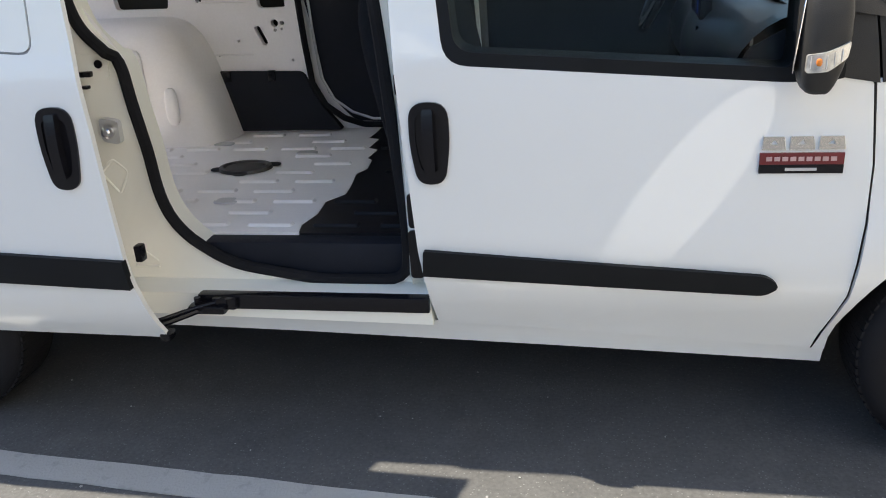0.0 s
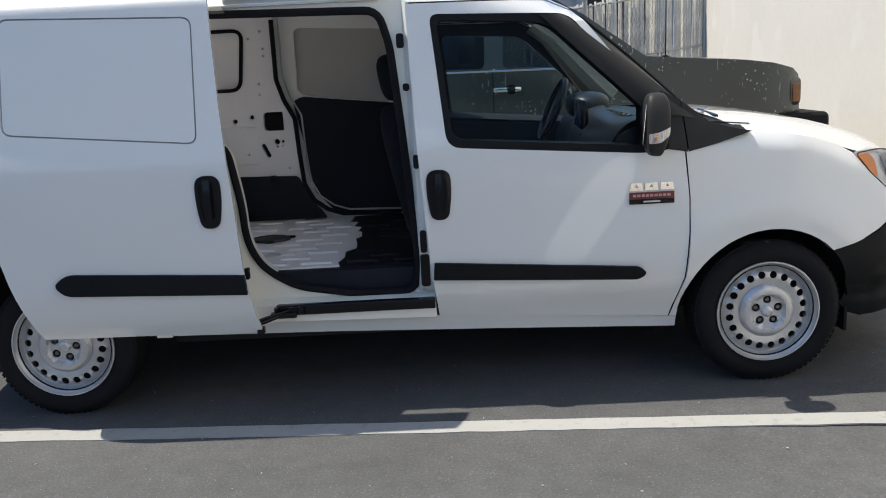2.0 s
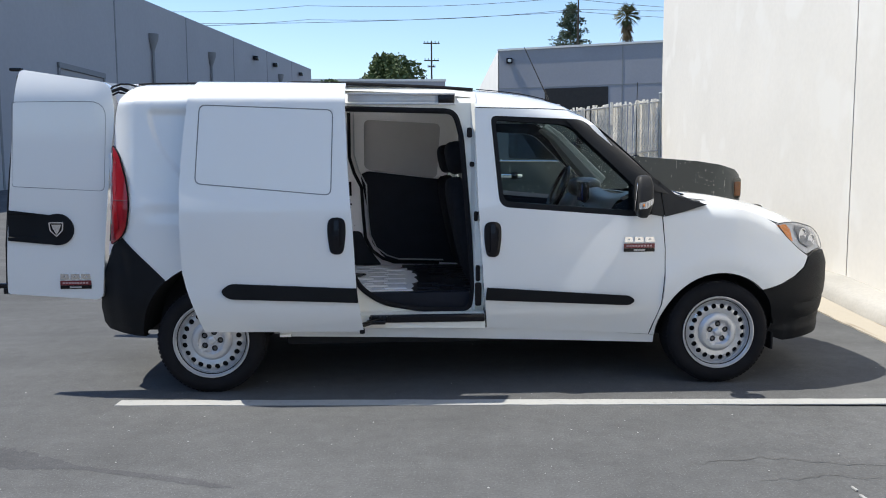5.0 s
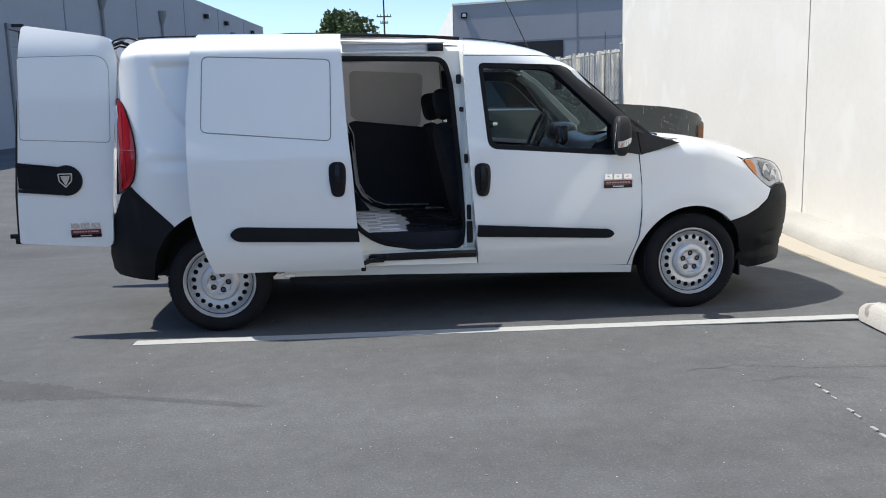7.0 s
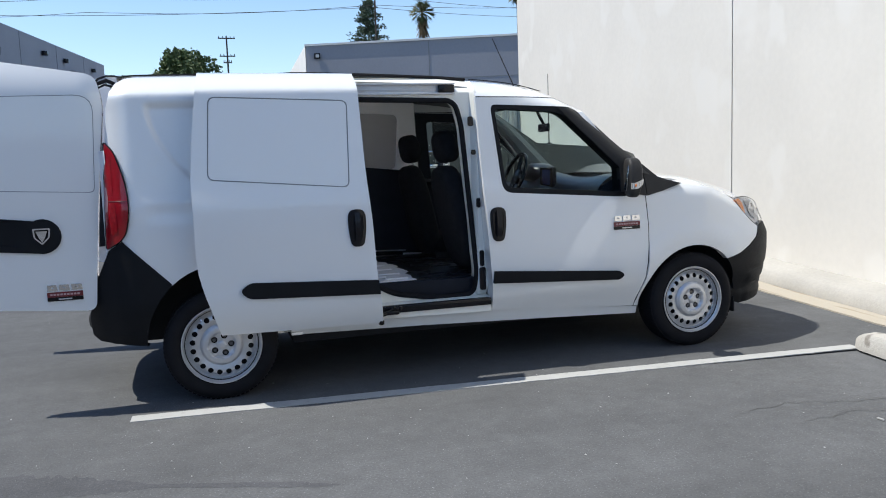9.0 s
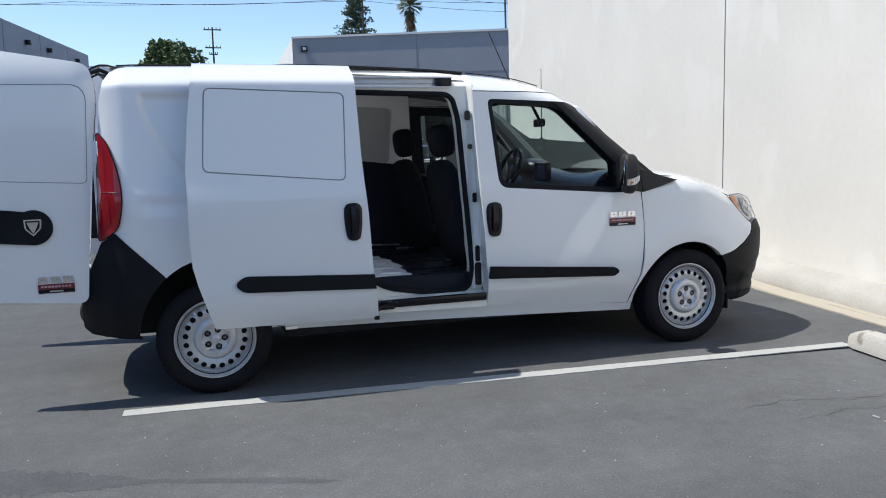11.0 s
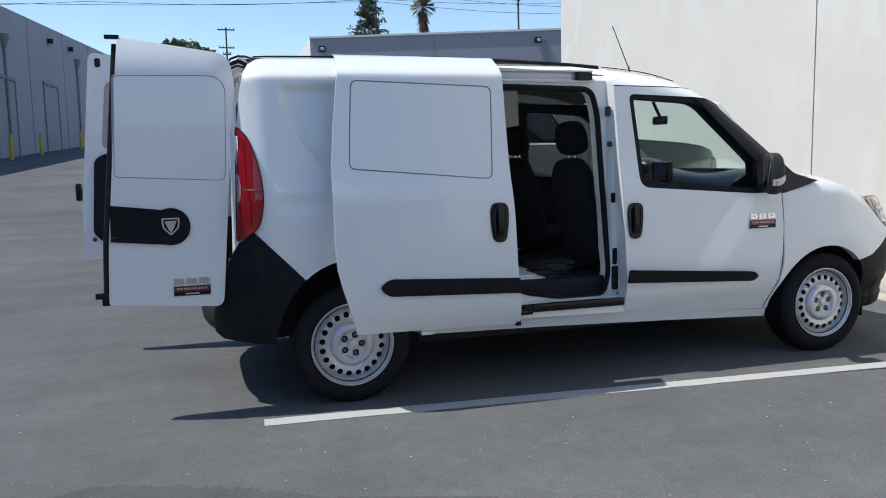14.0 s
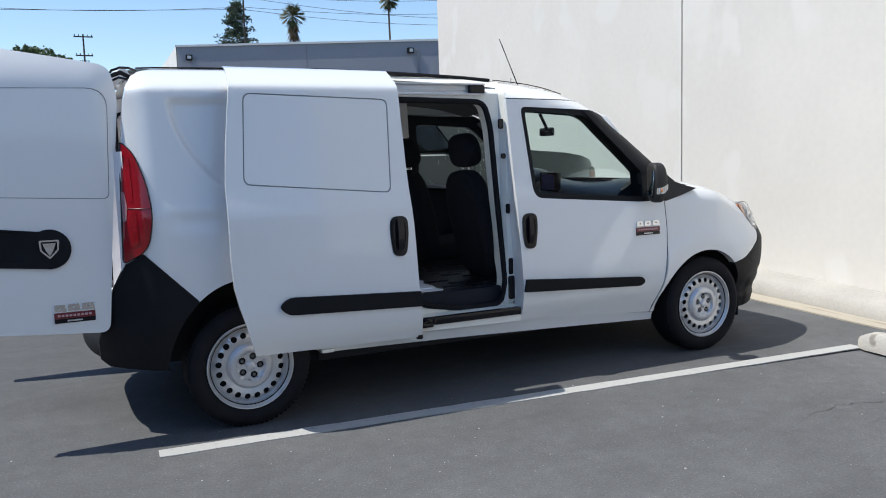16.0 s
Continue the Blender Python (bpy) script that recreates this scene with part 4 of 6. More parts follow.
def far_panel(name, outline, mat, parent, holes=(), push=0.0, thick=0.03, label=""):
    """The same on the far side."""
    b = slab(outline, holes, lambda x, z: WIDE - skin(x, z) - push, -thick, XS, ZS)
    return part(name, b, mat, parent, label)


R_ARCH = 0.385


def rear_arch(a0, a1, n):
    return [(0.405 * math.cos(radians(a0 + (a1 - a0) * i / n)), 0.31 + 0.473 * math.sin(radians(a0 + (a1 - a0) * i / n))) for i in range(n + 1)]


# rear quarter with its shallow pressed field
rear_edge = [(-0.565, 0.90), (-0.555, 1.2), (-0.545, 1.48), (-0.53, 1.66), (-0.505, 1.76), (-0.475, 1.81), (-0.43, 1.838), (-0.38, 1.85)]
quarter = rear_edge + [(x, ztop(x) - 0.004) for x in span(-0.3, 0.58, 0.11)] + [(0.60, 1.5), (0.60, 0.36), (0.36, 0.345)] + rear_arch(5, 127, 18)


def quarter_depth(x, z):
    y = skin(x, z)
    edge_x = -0.34 + 0.30 * max(0.0, (1.70 - z) / 0.5) ** 2
    k = min(1.0, max(0.0, (x - edge_x) / 0.032)) * min(1.0, max(0.0, (1.70 - z) / 0.04)) * min(1.0, max(0.0, (z - 1.19) / 0.10))
    k2 = min(1.0, max(0.0, (x + 0.40) / 0.10)) * min(1.0, max(0.0, (1.15 - z) / 0.05)) * min(1.0, max(0.0, (z - 1.02) / 0.06))
    return y + 0.016 * k * k * (3 - 2 * k) + 0.006 * k2


panel("rear_quarter", quarter, PAINT, van, thick=0.05, depth=quarter_depth, xs=span(-0.6, -0.36, 0.024) + span(-0.35, 0.3, 0.011) + [0.4, 0.5], zs=span(0.3, 1.0, 0.04) + span(1.02, 1.71, 0.014) + ZS[-12:])
# door jamb, set back, with the opening through it
OPEN = rounded([(1.585, 0.62), (1.572, 0.470), (1.30, 0.468), (1.025, 0.515), (0.885, 0.615), (0.825, 0.74), (0.822, 0.93), (0.78, 1.13), (0.69, 1.22), (0.66, 1.36), (0.60, 1.705), (1.475, 1.685), (1.515, 1.54), (1.545, 1.18)], [0.05, 0.10, 0.05, 0.08, 0.08, 0.08, 0.1, 0.05, 0.05, 0.1, 0.05, 0.06, 0.05, 0.05])
jamb = [(0.56, 0.385), (1.655, 0.365), (1.645, 0.62), (1.63, 1.1), (1.605, 1.65), (1.60, 1.806), *[(x, ztop(x) - 0.006) for x in (1.4, 1.2, 1.0, 0.8, 0.56)]]


def jamb_depth(x, z):
    """Set back beside the opening, stepping out over a ledge to the sill."""
    base = max(0.145, skin(1.0, z) + 0.06)
    if z > 0.47:
        base -= 0.045 * min(1.0, max(0.0, (x - 1.575) / 0.02))
    if z < 0.452:
        return 0.062
    if z < 0.462:
        return 0.062 + (z - 0.452) / 0.010 * 0.083
    return base + (0.014 * math.sin(max(0.0, min(1.0, (0.86 - x) / 0.2)) * math.pi) * (1 + 0.9 * math.sin(17 * z + 1.0)) if 0.5 < z < 1.15 else 0.0)


door_jamb = panel("door_jamb", jamb, JAMB, van, holes=[OPEN], thick=0.09, label="cream painted door opening", depth=jamb_depth, xs=XS + [1.575, 1.585, 1.595], zs=ZS + [0.452, 0.462])
part("door_seal", tube([(x, jamb_depth(x, z) - 0.004, z) for x, z in OPEN], 0.017, 8, closed=True), RUBBER, van, "black rubber door seal")
part("lower_rail", box(0.95, 0.046, 0.408, 1.650, 0.09, 0.454, 0.006), GLOSS, van, "black sliding door rail")
RAILS = material("pale_rail_steel", (0.60, 0.61, 0.63), 0.4, metal=0.35, vary=0.12, scale=8, grain=0.05)
upper_rail = part("upper_rail", box(0.83, 0.150, 1.724, 1.478, 0.20, 1.790, 0.004), RAILS, van, "pale steel channel of the sliding door")
for z0, z1, y0 in ((1.724, 1.733, 0.124), (1.783, 1.792, 0.124), (1.752, 1.758, 0.142)):
    part("channel_lip", box(0.83, y0, z0, 1.478, 0.156, z1, 0.002), RAILS, upper_rail)
part("rail_end", box(1.375, 0.122, 1.735, 1.474, 0.16, 1.781, 0.004), GLOSS, upper_rail, "black rail end stop")
for x, z, w, h in ((1.562, 1.555, 0.016, 0.03), (1.576, 1.365, 0.014, 0.016), (1.612, 0.70, 0.014, 0.05), (1.614, 0.57, 0.020, 0.072), (1.600, 1.05, 0.012, 0.03)):
    bb = slab(rounded([(x - w, z - h), (x + w, z - h), (x + w, z + h), (x - w, z + h)], 0.013), (), lambda x_, z_: max(0.145, skin(1.0, z_) + 0.06) - 0.053, 0.012)
    part("latch_plate", bb, GLOSS, van)
# arm of the sliding door, catch and wiring on the jamb
arm = box(0.93, 0.012, 0.404, 1.045, 0.050, 0.430, 0.008)
box(1.00, 0.030, 0.412, 1.075, 0.062, 0.450, 0.008, bm=arm)
tube([(0.84, -0.06, 0.392), (0.90, -0.02, 0.402), (0.96, 0.02, 0.414)], 0.010, bm=arm)
tube([(0.85, -0.05, 0.408), (0.93, 0.0, 0.422), (1.03, 0.04, 0.440)], 0.006, bm=arm)
for x in (0.955, 1.02, 1.055):
    joined(arm, moved(lathe([(-0.004, 0.010), (0.02, 0.010)], 14, axis="z"), pose(x, 0.035, 0.43)))
part("door_arm", arm, GLOSS, van, "black steel roller arm of the sliding door")
catch = slab(rounded([(0.70, 0.90), (0.755, 0.89), (0.76, 0.96), (0.70, 0.97)], 0.015), (), lambda x, z: 0.128, 0.03)
part("catch_plate", catch, STEEL, van)
part("catch_pin", moved(lathe([(0, 0.018), (-0.012, 0.018), (-0.014, 0.012), (-0.02, 0.008)], 16), pose(0.728, 0.126, 0.93)), CHROME, van)
plate = rounded([(0.650, 1.075), (0.742, 1.072), (0.748, 1.140), (0.655, 1.148)], 0.012)
part("latch_recess", slab(plate, [arc(0.722, 1.118, 0.010, 0, 330, 11)], lambda x, z: jamb_depth(x, z) - 0.006, 0.01, edge=0.002), JAMB, van)
part("latch_hole", moved(lathe([(0.0, 0.012), (0.004, 0.012)], 14), pose(0.722, 0.150, 1.118)), GLOSS, van)
for pts in (((0.70, 0.50), (0.735, 0.56), (0.80, 0.50)), ((0.66, 0.80), (0.70, 0.84), (0.735, 0.80), (0.70, 0.73))):
    part("pressing", tube([(x, jamb_depth(x, z) + 0.001, z) for x, z in rounded(list(pts), 0.012)], 0.0045, 8, closed=True), JAMB, van)
for x0, z0, x1, z1 in ((0.662, 1.084, 0.700, 1.100), (0.655, 1.050, 0.685, 1.060)):
    part("guide_slot", box(x0, 0.135, z0, x1, 0.16, z1, 0.004), GLOSS, van)
part("sill", slab([(0.40, 0.322), (1.2, 0.302), (2.0, 0.272), (2.728, 0.241), (2.728, 0.292), (2.0, 0.348), (0.93, 0.388), (0.40, 0.395)], (), lambda x, z: skin(x, z) + 0.012, 0.3, XS, ZS, edge=0.003), PAINT, van)

part("jacking_flap", box(0.40, 0.085, 0.322, 0.47, 0.16, 0.340, 0.005), PAINT, van)

# ---- front door ----
WIN = rounded([(1.686, 1.655), (1.736, 1.110), (2.56, 1.046), (2.675, 1.058), (2.640, 1.17), (2.262, 1.632)], [0.04, 0.06, 0.05, 0.03, 0.03, 0.05])
GLASS_EDGE = rounded([(1.716, 1.630), (1.762, 1.140), (2.548, 1.080), (2.552, 1.235), (2.168, 1.600)], [0.035, 0.05, 0.02, 0.015, 0.07])
d_out = [(1.592, 1.70), (1.592, 1.65), (1.61, 1.1), (1.64, 0.62), (1.667, 0.36), (2.0, 0.345), (2.688, 0.30), (2.735, 0.50), (2.747, 0.70), (2.745, 0.85), (2.725, 1.042), (2.705, 1.06), (2.672, 1.17), (2.290, 1.645), (2.18, 1.692)]


def handle(parent, x, z, at, lean=0.0):
    """A tall black pod with a grip bar down its hollow."""
    h = group_of("door_handle", parent, "black plastic door handle")
    out = rounded([(x - 0.050, z + 0.104), (x + 0.050, z + 0.104), (x + 0.053, z), (x + 0.036, z - 0.108), (x - 0.036, z - 0.108), (x - 0.053, z)], [0.046, 0.046, 0.05, 0.04, 0.04, 0.05])
    hole = rounded([(x - 0.034, z + 0.075), (x + 0.034, z + 0.075), (x + 0.036, z), (x + 0.024, z - 0.075), (x - 0.024, z - 0.075), (x - 0.036, z)], 0.022)
    part("surround", slab(out, [hole], lambda x_, z_: at(x_, z_) - 0.010 + 0.004 * ((x_ - x) / 0.05) ** 2, 0.03, edge=0.004), GLOSS, h)
    part("cup", slab(hole, (), lambda x_, z_: at(x_, z_) - 0.003, 0.0), GLOSS, h)
    g = [(x - 0.014, z + 0.088), (x + 0.014, z + 0.088), (x + 0.014, z - 0.076), (x - 0.014, z - 0.076)]
    part("grip", slab(rounded(g, 0.006), (), lambda x_, z_: at(x_, z_) - 0.020 - 0.008 * (1 - ((z_ - z) / 0.09) ** 2), 0.02, xs=(x,), zs=span(z - 0.07, z + 0.08, 0.02), edge=0.003), GLOSS, h)
    return h


PINK = material("pale_pink_badge_print", (0.55, 0.36, 0.36), 0.5, vary=0.1, scale=60)


def badge(parent, x0, z0, at, w=0.232):
    """Three chrome blocks over a red and black bar, with plain light bars for the lettering."""
    g = group_of("badge", parent, "chrome and red maker's badge")
    slope = -0.02
    for i, (a, c) in enumerate(((0.0, 0.29), (0.33, 0.64), (0.68, 1.0))):
        pts = [(x0 + a * w, z0 + 0.006), (x0 + c * w, z0 + 0.006), (x0 + (c - 0.03) * w, z0 + 0.038), (x0 + (a + 0.01) * w, z0 + 0.038)]
        hole = [(x0 + (a * 0.55 + c * 0.45) * w - 0.008, z0 + 0.019), (x0 + (a * 0.55 + c * 0.45) * w + 0.010, z0 + 0.019), (x0 + (a + c) / 2 * w, z0 + 0.031)]
        part("chrome_block", slab(pts, [hole], lambda x, z: at(x, z) - 0.006, 0.008, edge=0.002), CHROME, g)
    part("red_bar", slab([(x0 - 0.003, z0 - 0.03), (x0 + w, z0 - 0.03), (x0 + w, z0 - 0.002), (x0 - 0.003, z0 - 0.002)], (), lambda x, z: at(x, z) - 0.006, 0.008, edge=0.002), RED, g)
    part("black_bar", slab([(x0 - 0.003, z0 - 0.052), (x0 + w, z0 - 0.052), (x0 + w, z0 - 0.031), (x0 - 0.003, z0 - 0.031)], (), lambda x, z: at(x, z) - 0.006, 0.008, edge=0.002), GLOSS, g)
    for i in range(9):
        xa = x0 + 0.012 + (w - 0.024) * i / 9
        part("light_bar", slab([(xa, z0 - 0.021), (xa + (w - 0.024) / 9 * 0.7, z0 - 0.021), (xa + (w - 0.024) / 9 * 0.7, z0 - 0.011), (xa, z0 - 0.011)], (), lambda x, z: at(x, z) - 0.0085, 0.003), PINK, g)
    part("small_bar", slab([(x0 + 0.3 * w, z0 - 0.045), (x0 + 0.68 * w, z0 - 0.045), (x0 + 0.68 * w, z0 - 0.038), (x0 + 0.3 * w, z0 - 0.038)], (), lambda x, z: at(x, z) - 0.0085, 0.003), STEEL, g)
    return g


front_door = group_of("front_door", van)
panel("door_skin", d_out, PAINT, front_door, holes=[WIN], thick=0.10)
panel("window_surround", WIN, BLACK, front_door, holes=[GLASS_EDGE], push=0.004, thick=0.10, label="black window surround")
panel("window_pane", GLASS_EDGE, PANE, front_door, push=0.022, thick=0.0, edge=0.0).visible_shadow = False
panel("rubbing_strip", rounded([(1.657, 0.625), (1.650, 0.548), (2.535, 0.503), (2.570, 0.532), (2.535, 0.563)], [0.006, 0.006, 0.02, 0.02, 0.02]), BLACK, front_door, push=-0.016, thick=0.018, label="black rubbing strip", edge=0.005)
handle(front_door, 1.692, 0.918, skin)
badge(front_door, 2.494, 0.885, skin, w=0.186)
panel("inner_trim", [(1.70, 1.10), (1.70, 0.42), (2.62, 0.38), (2.62, 1.03)], TRIM_IN, front_door, push=0.10, thick=0.02)
rail_ = [(1.592, 1.706), (2.185, 1.698), (2.285, 1.654), *[(x, ztop(x) - 0.004) for x in (2.29, 2.22, 2.12, 1.95, 1.8, 1.6)]]
panel("roof_side_rail", rail_, PAINT, van, thick=0.04)


# A-pillar cover: a black band from the window round to the windscreen
def wind_at(u, v):
    a = Vector((2.295 - 0.135 * (1 - v * v), 0.916 + v * 0.725, 1.640 + 0.135 * (1 - v * v)))
    c = Vector((2.82 + 0.10 * (1 - v * v), 0.916 + v * 0.765, 1.165 + 0.015 * (1 - v * v)))
    p = a.lerp(c, u)
    p.z += 0.012 * math.sin(u * math.pi)
    return p


def pillar_at(u, v):
    p, q = Vector((2.135, 0, 1.634)).lerp(Vector((2.568, 0, 1.220)), u), Vector((2.252, 0, 1.626)).lerp(Vector((2.81, 0, 1.172)), u)
    if v <= 0.7:
        k = v / 0.7
        r = p.lerp(q, k)
        r.y = skin(min(r.x, 2.72), r.z) - 0.010 - 0.010 * math.sin(k * math.pi) + 0.018 * k ** 3
        return r
    q.y = skin(min(q.x, 2.72), q.z) + 0.008
    return q.lerp(wind_at(u, -1.0), (v - 0.7) / 0.3)


part("pillar_cover", sheet(pillar_at, span(0, 1, 0.05), span(0, 1, 0.1)), SUNLITBLACK, van, "black plastic pillar cover")
sail = [(2.550, 1.238), (2.550, 1.078), (2.66, 1.057), (2.736, 1.044), (2.705, 1.262), (2.63, 1.30)]
panel("mirror_sail", sail, SUNLITBLACK, front_door, push=-0.007, thick=0.04)
cowl = [(2.712, 1.256), (2.743, 1.044), (2.86, 1.072), (3.005, 1.116), (2.90, 1.140), (2.825, 1.166)]
panel("cowl_corner", cowl, SUNLITBLACK, van, push=-0.004, thick=0.06)

# wing mirror
mirror = group_of("wing_mirror", front_door, "black wing mirror with clear indicator")


shell = pod(2.580, -0.098, 1.170, 0.050, 0.056, 0.126, 3.6, 36, 24)
for v in shell.verts:
    k = (v.co.z - 1.172) / 0.128
    v.co.y += 0.022 * max(0.0, k) ** 2 - 0.0 * k
    if v.co.x > 2.585:
        v.co.x -= 0.030 * max(0.0, -k) ** 1.5 * (v.co.x - 2.585) / 0.05
part("mirror_shell", shell, SUNLITBLACK, mirror)
part("mirror_glass", moved(pod(0, 0, 0, 0.003, 0.040, 0.084, 4), look((2.534, -0.090, 1.172), (1.57, 0.18, 1.257)) @ Matrix.Rotation(radians(90), 4, "Y") @ Matrix.Rotation(radians(90), 4, "X")), MIRROR, mirror, "mirror glass")
ind = slab(rounded([(2.538, 1.098), (2.580, 1.102), (2.618, 1.130), (2.622, 1.162), (2.575, 1.142), (2.538, 1.136)], 0.006), (), lambda x, z: -0.1635 + 14 * max(0.0, abs(x - 2.580) - 0.014) ** 2, 0.03, xs=span(2.55, 2.64, 0.01), edge=0.003)
indicator = part("indicator", ind, material("ribbed_lamp_bowl", (0.62, 0.61, 0.58), 0.25, metal=0.5, vary=0.35, scale=60, grain=0.3), mirror, "clear ribbed indicator lens")
part("bulb", moved(pod(0, 0, 0, 0.006, 0.004, 0.008), pose(2.560, -0.1645, 1.122)), AMBER, indicator)
for x in (2.545, 2.575, 2.590, 2.604):
    part("lens_ridge", box(x - 0.001, -0.1655 + 14 * max(0.0, abs(x - 2.580) - 0.014) ** 2, 1.108 + 0.6 * max(0.0, x - 2.58), x + 0.001, -0.158, 1.134 + 0.4 * max(0.0, x - 2.57)), STEEL, indicator)
part("mirror_foot", box(2.57, -0.05, 1.06, 2.65, 0.06, 1.11, 0.015), BLACK, mirror)

# ---- front end ----
fender = [(2.693, 0.30), (2.740, 0.50), (2.752, 0.70), (2.750, 0.85), (2.731, 1.05), (2.99, 1.118), (3.15, 1.098), (3.30, 1.067), (3.44, 1.02), (3.502, 0.986), (3.57, 0.90), (3.66, 0.82), (3.73, 0.775), (3.68, 0.71), (3.60, 0.655), (3.50, 0.615), *arc(3.11, 0.31, R_ARCH, 45, 182, 20), (2.722, 0.298)]
WINGZ = [(2.95, 1.115), (3.15, 1.095), (3.30, 1.065), (3.50, 0.998), (3.65, 0.955), (3.82, 0.89), (3.99, 0.78)]
HOODZ = [(2.95, 1.185), (3.17, 1.165), (3.49, 1.105), (3.72, 1.03), (3.88, 0.93), (3.99, 0.78)]


def fender_depth(x, z):
    """A soft flare over the wheel."""
    r = math.hypot(x - 3.11, z - 0.31)
    k = max(0.0, 1 - abs(r - 0.47) / 0.13) if z > 0.35 else 0.0
    return skin(x, z) - 0.014 * k * k * (3 - 2 * k) + 0.10 * max(0.0, z - 0.93) * max(0.0, (x - 2.85)) + 4.5 * max(0.0, z - smooth_at(WINGZ, x) + 0.085) ** 2


# black tube fills the open gap, standing in for the shade inside
part("door_gap", tube([(x, skin(x, z) + 0.0035, z) for x, z in ((2.6905, 0.302), (2.715, 0.40), (2.7375, 0.50), (2.746, 0.60), (2.7495, 0.70), (2.7475, 0.85), (2.738, 0.95), (2.728, 1.042))], 0.0042, 6), GLOSS, van, "black tube in the gap ahead of the front door")
panel("front_wing", fender, PAINT, van, thick=0.05, depth=fender_depth, xs=span(2.7, 3.75, 0.035), zs=span(0.3, 0.9, 0.04) + span(0.92, 1.115, 0.015))
bump = [(3.60, 0.225), (3.475, 0.27), *arc(3.11, 0.31, R_ARCH, 5, 44, 7), (3.503, 0.607), (3.604, 0.647), (3.686, 0.703), (3.74, 0.768), (3.80, 0.79), (3.99, 0.785), (4.03, 0.6), (4.03, 0.42), (3.99, 0.25)]


def bump_depth(x, z):
    y = skin(x, z)
    k = max(0.0, 1 - abs(z - 0.47 - 0.1 * (x - 3.7)) / 0.018) + max(0.0, 1 - abs(z - 0.36 - 0.12 * (x - 3.7)) / 0.018)
    s_ = min(1.0, max(0.0, (x - 3.62) / 0.05))
    return y + 0.012 * k * s_ - 0.012 * s_ * min(1.0, max(0.0, (0.46 - z) / 0.05)) - 0.018 * min(1.0, max(0.0, (0.33 - z) / 0.03)) * min(1.0, max(0.0, (x - 3.5) / 0.1))


panel("front_bumper", bump, BLACK, van, thick=0.06, depth=bump_depth, xs=span(3.45, 4.03, 0.02), zs=span(0.24, 0.8, 0.018), label="black grained front bumper")
part("bumper_face", sheet(lambda v, z: (4.005 + 0.03 * (1 - v * v), 0.916 + v * 0.37, z), span(-1, 1, 0.1), span(0.25, 0.80, 0.1)), BLACK, van)
part("bumper_floor", box(3.46, 0.48, 0.28, 3.70, 1.35, 0.32, 0.015), DARK, van)
lamp = [(3.506, 0.985), (3.575, 0.90), (3.665, 0.82), (3.735, 0.778), (3.80, 0.798), (3.93, 0.81), (3.965, 0.86), (3.85, 0.945), (3.66, 0.99)]
lamp = rounded(lamp, [0.03, 0.03, 0.03, 0.02, 0.02, 0.02, 0.025, 0.06, 0.05])
head = group_of("headlight", van, "clear headlight with amber corner")
panel("reflector", lamp, material("grey_lamp_housing", (0.60, 0.60, 0.60), 0.25, metal=0.5, vary=0.2, scale=12), head, push=0.035, thick=0.04)
part("lamp_gap", tube([(x, skin(x, z) + 0.004, z) for x, z in lamp], 0.003, 6, closed=True), GLOSS, head)
panel("bezel", rounded([(3.67, 0.965), (3.70, 0.86), (3.77, 0.82), (3.88, 0.83), (3.90, 0.87), (3.80, 0.94)], 0.02), material("grey_lamp_bezel", (0.20, 0.20, 0.20), 0.3, coat=0.5, vary=0.2, scale=20), head, push=0.026, thick=0.01)
panel("amber_reflector", rounded([(3.518, 0.972), (3.578, 0.895), (3.628, 0.868), (3.618, 0.945), (3.585, 0.978)], 0.01), AMBER, head, push=0.012, thick=0.01)
for x, z in ((3.73, 0.90), (3.81, 0.86)):
    part("lamp_bowl", moved(lathe([(0.0, 0.040), (-0.006, 0.046), (-0.008, 0.040), (0.012, 0.022), (0.02, 0.0)], 24), pose(x, skin(x, z) + 0.026, z, 0, 0, 35)), CHROME, head)
panel("lens", lamp, LENS, head, thick=0.0, edge=0.0).visible_shadow = False

def hood_at(x, v):
    x -= 0.13 * (1 - v * v) * max(0.0, (3.25 - x) / 0.27)
    zs_ = smooth_at(WINGZ, x)
    e = fender_depth(x, zs_) + 0.006
    zc = smooth_at(HOODZ, x)
    return (x, 0.916 + v * (0.916 - e), zc - (zc - zs_) * abs(v) ** 4)


part("hood", sheet(hood_at, span(2.98, 3.98, 0.04), [math.copysign(abs(k) ** 0.7, k) for k in span(-1, 1, 0.08)]), PAINT, van)
part("scuttle", sheet(lambda u, v: (2.81 + 0.19 * u + 0.10 * (1 - u) * (1 - v * v), 0.916 + (0.78 + 0.10 * u) * v, 1.160 - 0.050 * u + (0.012 + 0.05 * u) * (1 - v ** 4)), span(0, 1, 0.2), span(-1, 1, 0.1)), BLACK, van)
wiper = tube([(2.92, 0.40, 1.178), (2.88, 0.30, 1.176), (2.83, 0.22, 1.19)], 0.007)
tube([(2.95, 0.55, 1.178), (2.94, 0.27, 1.165)], 0.010, bm=wiper)
part("wiper", wiper, GLOSS, van)


part("windscreen", sheet(wind_at, span(0, 1, 0.1), span(-0.99, 0.99, 0.11)), PANE, van).visible_shadow = False
part("windscreen_trim", tube([wind_at(u, -1.0) + Vector((0, -0.004, 0.004)) for u in span(0.06, 1, 0.094)], 0.006), RUBBER, van)


